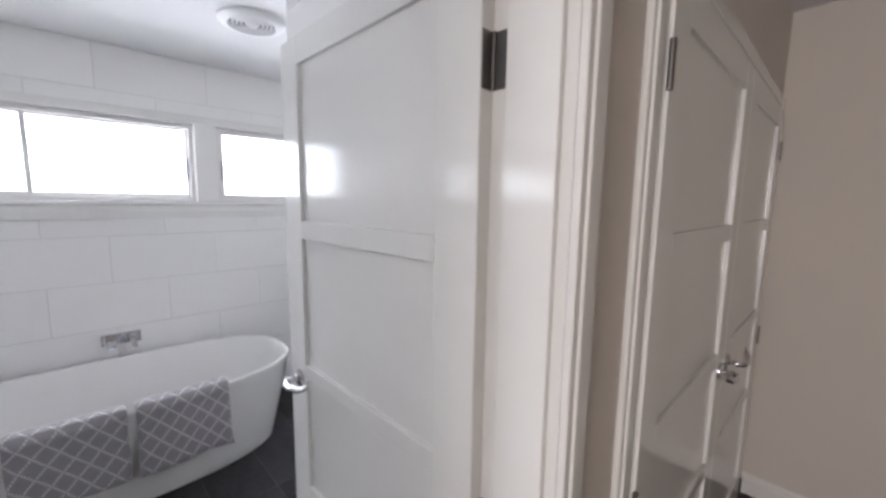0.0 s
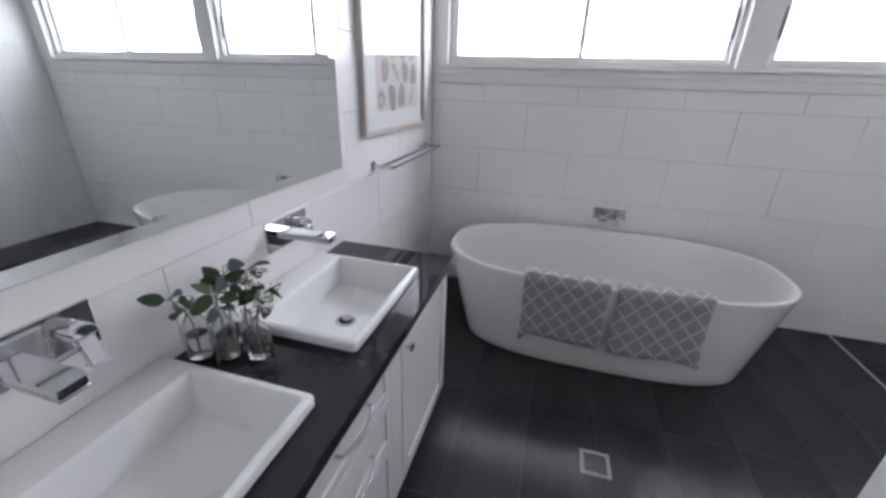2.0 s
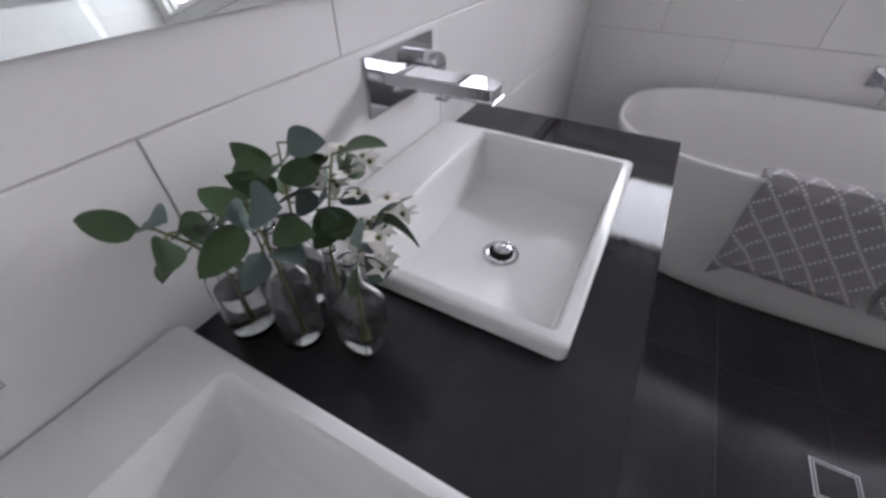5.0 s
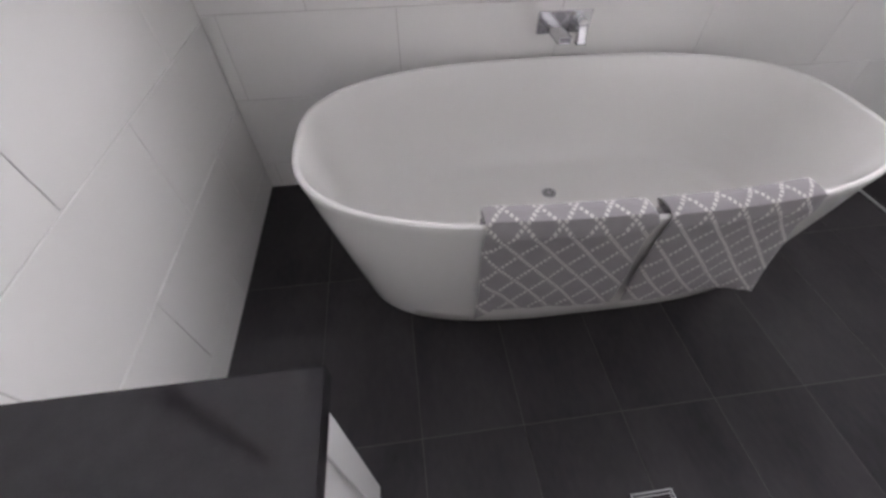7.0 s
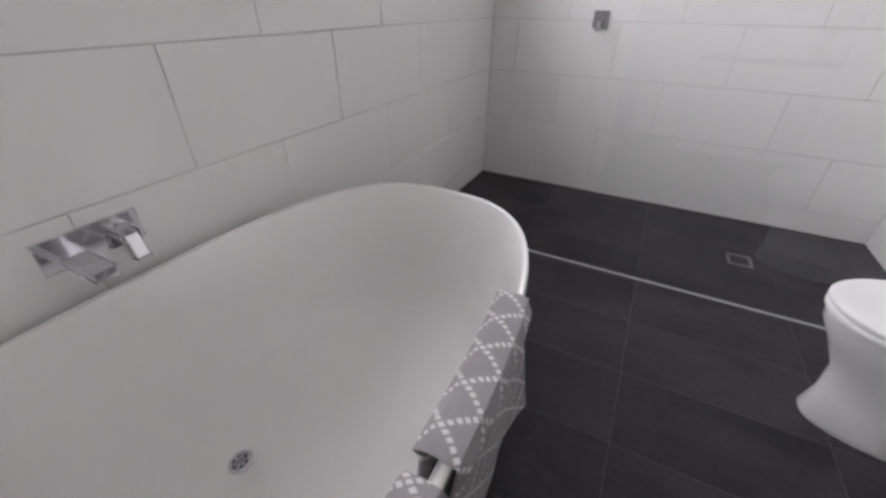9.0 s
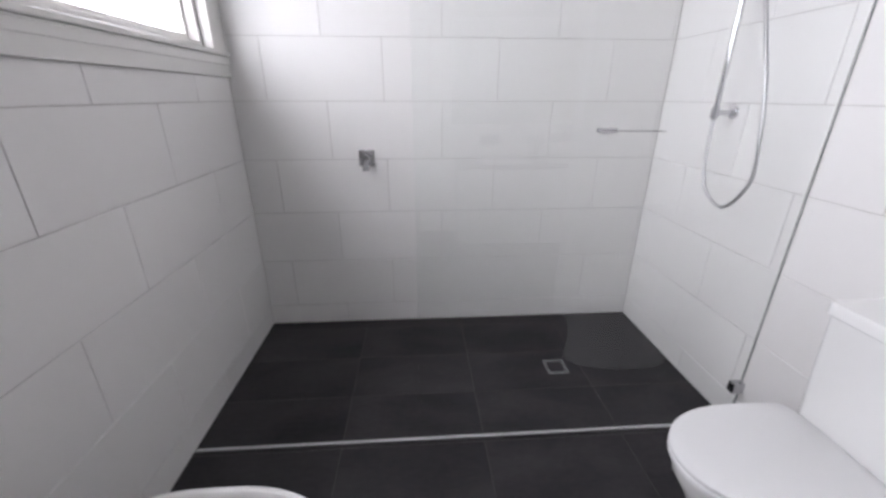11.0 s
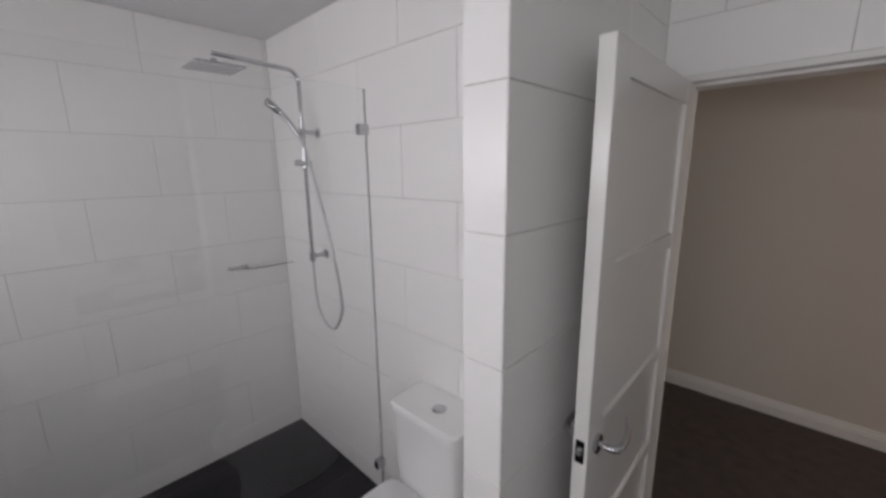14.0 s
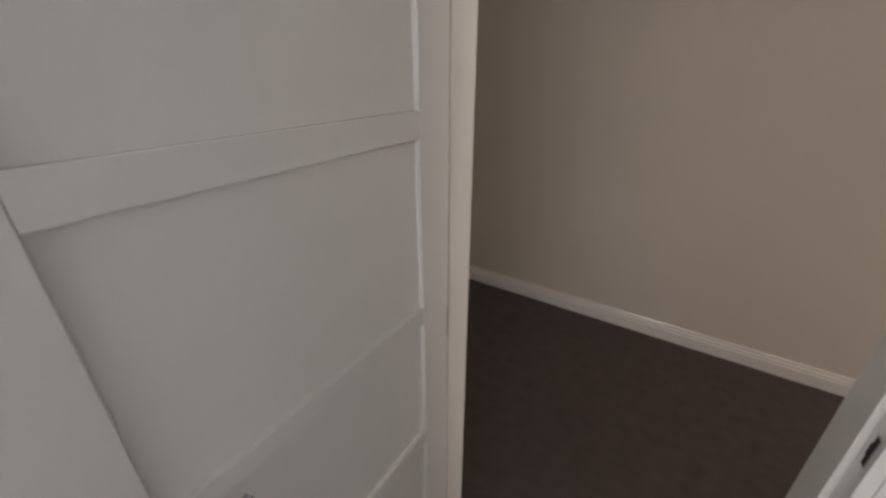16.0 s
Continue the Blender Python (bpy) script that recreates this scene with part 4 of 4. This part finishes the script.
cl = part("cistern_lid", loft([rrect(CQ - 0.184, CQ + 0.184, yb, -2.1, 0.787), rrect(CQ - 0.188, CQ + 0.188, yb, -2.096, 0.791), rrect(CQ - 0.188, CQ + 0.188, yb, -2.096, 0.818), rrect(CQ - 0.182, CQ + 0.182, yb, -2.102, 0.826)]), CERAMIC, toilet, smooth=True)
part("flush_button", lathe([(0.03, 0.824), (0.03, 0.829), (0.026, 0.832), (0.0, 0.8325)], (CQ - 0.015, -2.195, 0), 24), CHROME, cl, "round chrome dual flush button", smooth=True)

# a stop tap low on the wall beside the toilet
tap = thing("stop_tap", (1.985, D, 0.27), "small chrome stop tap low on the wall", "valve")
part("stem", tube([(1.985, D, 0.27), (1.985, D + 0.05, 0.27)], 0.011, 14), CHROME, tap, smooth=True)
part("flange", tube([(1.985, D, 0.27), (1.985, D + 0.006, 0.27)], 0.025, 18), CHROME, tap, smooth=True)
part("handle", boxes((1.965, 2.005, D + 0.05, D + 0.065, 0.262, 0.278), bevel=0.004), CHROME, tap)

# ---- ceiling fan ----
FX, FY = 1.86, -0.98
fan = thing("ceiling_fan_light", (FX, FY, H), "round white exhaust fan light on the ceiling", "exhaust fan")
part("cover", lathe([(0.165, H), (0.165, H - 0.008), (0.15, H - 0.022), (0.118, H - 0.028), (0.112, H - 0.02), (0.112, H - 0.01)], (FX, FY, 0), 40), PLASTIC, fan, smooth=True)
for k in range(3):
    r = 0.1 - k * 0.02
    part("ring", lathe([(r, H - 0.016), (r - 0.008, H - 0.024), (r - 0.012, H - 0.016)], (FX, FY, 0), 32), PLASTIC, fan, smooth=True)
part("recess", lathe([(0, H - 0.006), (0.112, H - 0.006), (0.112, H - 0.003)], (FX, FY, 0), 32), RUBBER, fan)
part("lens", lathe([(0, H - 0.03), (0.02, H - 0.028), (0.034, H - 0.02), (0.036, H - 0.008)], (FX, FY, 0), 24), PLASTIC, fan, "round white lamp cover", smooth=True)

# ---- bottles with greenery ----


def bottle(x, y, h, r, square=False):
    """A small clear glass bottle with thick walls, open at the neck."""
    seg = 4 if square else 24
    prof = [(0, 0.0), (r * 0.9, 0.0), (r, 0.004), (r, h * 0.5), (r * 0.93, h * 0.58), (r * 0.45, h * 0.74), (r * 0.38, h * 0.8), (r * 0.38, h * 0.96), (r * 0.46, h * 0.97), (r * 0.46, h), (r * 0.32, h),
            (r * 0.3, h * 0.8), (r * 0.38, h * 0.72), (r * 0.87, h * 0.57), (r * 0.94, h * 0.5), (r * 0.94, 0.009), (0, 0.007)]
    b = thing("glass_bottle", (x, y, VZ), "small clear glass bottle holding sprigs on the worktop", "bottle", group="glass bottles")
    bm = lathe([(rr, VZ + hh) for rr, hh in prof], (x, y, 0), 32)
    if square:
        for v in bm.verts:
            d = Vector((v.co.x - x, v.co.y - y))
            if d.length > r * 0.7:
                a = math.atan2(d.y, d.x)
                k = min(1 / max(abs(math.cos(a)), 1e-6), 1 / max(abs(math.sin(a)), 1e-6))
                v.co.x, v.co.y = x + d.x * min(k, 1.25) * 0.9, y + d.y * min(k, 1.25) * 0.9
    for v in bm.verts:
        d = Vector((v.co.x - x, v.co.y - y))
        if VZ + 0.012 < v.co.z < VZ + h * 0.6 and d.length > r * 0.5:
            k = 1 + 0.035 * math.cos(8 * math.atan2(d.y, d.x))
            v.co.x, v.co.y = x + d.x * k, y + d.y * k
    part("glass", bm, BOTTLE, b, smooth=True)
    water = lathe([(0, VZ + 0.0075), (r * 0.84, VZ + 0.0095), (r * 0.84, VZ + h * 0.42), (0, VZ + h * 0.42)], (x, y, 0), 20)
    part("water", water, WATER, b, "clear water in the bottle", smooth=True)
    return b


def leaf(bm, base, way, up, length, width):
    """A folded, curved leaf with thickness."""
    way, up = Vector(way).normalized(), Vector(up)
    side = way.cross(up).normalized()
    nrm = side.cross(way).normalized()
    n = 7
    rows_ = []
    for i in range(n + 1):
        t = i / n
        w = width * math.sin(math.pi * t ** 0.75) ** 0.65 if 0 < t < 1 else 0.0006
        c = Vector(base) + way * length * t - nrm * length * 0.22 * t * t
        rows_.append((bm.verts.new(c - side * w + nrm * w * 0.25), bm.verts.new(c - nrm * 0.0), bm.verts.new(c + side * w + nrm * w * 0.25),
                      bm.verts.new(c - nrm * 0.0007)))
    for a, b in zip(rows_, rows_[1:]):
        bm.faces.new((a[0], a[1], b[1], b[0]))
        bm.faces.new((a[1], a[2], b[2], b[1]))
        bm.faces.new((a[2], a[3], b[3], b[2]))
        bm.faces.new((a[3], a[0], b[0], b[3]))


def sprig(x, y, z, height, lean, seed, flower=False):
    rng = random.Random(seed)
    s = thing("sprig", (x, y, z), "leafy green sprig" + (" with white blossom" if flower else "") + " standing in a glass bottle", "cut plant", group="sprigs in bottles")
    top = Vector((x + lean[0], y + lean[1], z + height))
    pts = bezier([(x, y, z), (x + lean[0] * 0.15, y + lean[1] * 0.15, z + height * 0.55), top], 8)
    part("stem", tube(pts, [0.0024 - 0.00008 * k for k in range(len(pts))], 8), STEM, s, smooth=True)
    for k in range(9):
        t = 0.6 + 0.4 * k / 8
        p = pts[min(len(pts) - 1, int(t * (len(pts) - 1) + 0.5))]
        a = k * 2.4 + rng.uniform(-0.6, 0.6)
        wy = Vector((math.cos(a), math.sin(a), rng.uniform(-0.6, 0.9)))
        foot = p + wy.normalized() * 0.012
        dark = rng.random() < 0.62
        bm = bmesh.new()
        leaf(bm, foot, wy, (rng.uniform(-1, 1), rng.uniform(-1, 1), 0.45), rng.uniform(0.04, 0.058) if dark else rng.uniform(0.034, 0.044), rng.uniform(0.0145, 0.0195))
        lf = part("leaf", bm, LEAF if dark else LEAF_GREY, s, smooth=True)
        part("leaf_stalk", tube([p, foot], 0.0011, 6), STEM, lf)
    if flower:
        for k in range(11):
            c = top + Vector((rng.uniform(-0.032, 0.032), rng.uniform(-0.032, 0.032), rng.uniform(-0.045, 0.012)))
            bm = bmesh.new()
            for i in range(6):
                a = i * 1.047 + rng.random() * 0.4
                leaf(bm, c, (math.cos(a), math.sin(a), rng.uniform(0.0, 0.9)), (0, 0, 1), rng.uniform(0.014, 0.021), rng.uniform(0.0035, 0.0052))
            part("blossom", bm, PETAL, s, smooth=True)
            eye_bm = lathe([(0, c.z + 0.006), (0.0028, c.z + 0.004), (0.0022, c.z), (0, c.z)], (c.x, c.y, 0), 8)
            part("stamen", eye_bm, STEM, s, smooth=True)
    return s


SPOTS = [(0.06, -2.135, 0.17, 0.03), (0.13, -2.118, 0.175, 0.026), (0.1, -2.064, 0.135, 0.023), (0.205, -2.09, 0.14, 0.026), (0.158, -2.072, 0.12, 0.019)]
for k, (x, y, h, r) in enumerate(SPOTS):
    bottle(x, y, h, r, square=(k == 3))
LEANS = [((0.01, -0.05), 0.18, False), ((0.02, -0.02), 0.2, False), ((-0.01, 0.02), 0.2, False), ((0.015, 0.03), 0.16, True), ((0.0, 0.035), 0.2, True)]
for k, ((x, y, h, r), (ln, hh, fl)) in enumerate(zip(SPOTS, LEANS)):
    sprig(x, y, VZ + 0.02, hh, ln, 10 + k, fl)

# ---- tiles ----
TG, TT = 0.0013, 0.008
TILE_MESHES = {}


def tile_mesh(w, h, mat, chamfer=0.0012):
    """A tile lying in x, y with its face up at z=0, cut to size."""
    key = (round(w, 4), round(h, 4), mat.name)
    if key not in TILE_MESHES:
        a, b, c = w / 2 - TG, h / 2 - TG, chamfer
        vs = [(sx * a, sy * b, -TT) for sx, sy in ((-1, -1), (1, -1), (1, 1), (-1, 1))]
        vs += [(sx * a, sy * b, -c) for sx, sy in ((-1, -1), (1, -1), (1, 1), (-1, 1))]
        vs += [(sx * (a - c), sy * (b - c), 0) for sx, sy in ((-1, -1), (1, -1), (1, 1), (-1, 1))]
        fs = [(3, 2, 1, 0), (8, 9, 10, 11)]
        for s in (0, 4):
            fs += [(s + k, s + (k + 1) % 4, s + 4 + (k + 1) % 4, s + 4 + k) for k in range(4)]
        me = bpy.data.meshes.new("tile")
        me.from_pydata(vs, [], fs)
        me.materials.append(mat)
        TILE_MESHES[key] = me
    return TILE_MESHES[key]


def lay(parent, frame_m, us, rows, mat, holes=(), chamfer=0.0012):
    """Tiles a rectangle in a wall's own u, v space. rows: (v0, v1, shift); us: (u0, u1, length); holes: u0, u1, v0, v1."""
    u0, u1, length = us
    for v0, v1, shift in rows:
        edges = sorted({u0, u1, *[shift + k * length for k in range(-12, 14) if u0 + 0.012 < shift + k * length < u1 - 0.012]})
        for a, b in zip(edges, edges[1:]):
            cells = [(a, b, v0, v1)]
            for h0, h1, g0, g1 in holes:
                nxt = []
                for x0, x1, y0, y1 in cells:
                    if x1 <= h0 + 1e-6 or x0 >= h1 - 1e-6 or y1 <= g0 + 1e-6 or y0 >= g1 - 1e-6:
                        nxt.append((x0, x1, y0, y1))
                        continue
                    if y0 < g0:
                        nxt.append((x0, x1, y0, g0))
                    if y1 > g1:
                        nxt.append((x0, x1, g1, y1))
                    m0, m1 = max(y0, g0), min(y1, g1)
                    if x0 < h0:
                        nxt.append((x0, h0, m0, m1))
                    if x1 > h1:
                        nxt.append((h1, x1, m0, m1))
                cells = nxt
            for x0, x1, y0, y1 in cells:
                if x1 - x0 < 0.012 or y1 - y0 < 0.012:
                    continue
                ob = new("tile", tile_mesh(x1 - x0, y1 - y0, mat, chamfer))
                ob.parent = parent
                ob.matrix_basis = frame_m @ Matrix.Translation(((x0 + x1) / 2, (y0 + y1) / 2, 0))


RH = 0.302
LEVELS = [0.0] + [0.131 + RH * k for k in range(8)] + [H]


def wall_rows(even, odd, drop=0.0):
    """Rows of a wall from floor to ceiling; the row from 0.735 up is even."""
    out = []
    lv = [LEVELS[0]] + [v + drop for v in LEVELS[1:-1]] + [LEVELS[-1]]
    for i, (a, b) in enumerate(zip(lv, lv[1:])):
        out.append((a, b, even if i % 2 == 1 else odd))
    return out


def basis(origin, u, v, n):
    m = Matrix((Vector(u), Vector(v), Vector(n))).transposed().to_4x4()
    m.translation = origin
    return m


lay(wall_window, basis((0, 0, 0), (1, 0, 0), (0, 0, 1), (0, -1, 0)), (0, W, 0.604), wall_rows(0.35, 0.05), TILE, ((0.03, W, WZ0 - 0.115, WZ1 + 0.055),))
lay(wall_mirror, basis((0, 0, 0), (0, 1, 0), (0, 0, 1), (1, 0, 0)), (DE, 0, 0.604), wall_rows(-1.525, -1.222, -0.018), TILE)
lay(wall_shower, basis((W, 0, 0), (0, 1, 0), (0, 0, 1), (-1, 0, 0)), (D, 0, 0.604), wall_rows(-0.775, -1.08), TILE)
lay(wall_toilet, basis((0, D, 0), (1, 0, 0), (0, 0, 1), (0, 1, 0)), (NX1, W, 0.604), wall_rows(2.197, 2.51), TILE)
lay(wall_nib, basis((0, NY, 0), (1, 0, 0), (0, 0, 1), (0, 1, 0)), (NX0, NX1, 5.0), wall_rows(9, 9, -0.012), TILE)
lay(wall_nib, basis((NX0, 0, 0), (0, 1, 0), (0, 0, 1), (-1, 0, 0)), (DE, NY, 0.604), wall_rows(-2.465, -2.465, -0.012), TILE)
lay(wall_nib, basis((NX1, 0, 0), (0, 1, 0), (0, 0, 1), (1, 0, 0)), (D, NY, 0.604), wall_rows(9, 9), TILE)
lay(wall_entry, basis((0, DE, 0), (1, 0, 0), (0, 0, 1), (0, 1, 0)), (0, NX0, 0.604), wall_rows(0.6, 0.3), TILE, ((OX0 - 0.02, OX1 + 0.02, 0, OZ + 0.02),))
FR = [(-0.6 * (k + 1), -0.6 * k) for k in range(4)] + [(-2.88, -2.4)]
lay(floor, Matrix.Identity(4), (0, W, 0.302), [(a, b, 0.602) for a, b in FR], FLOOR_TILE, chamfer=0.0006)
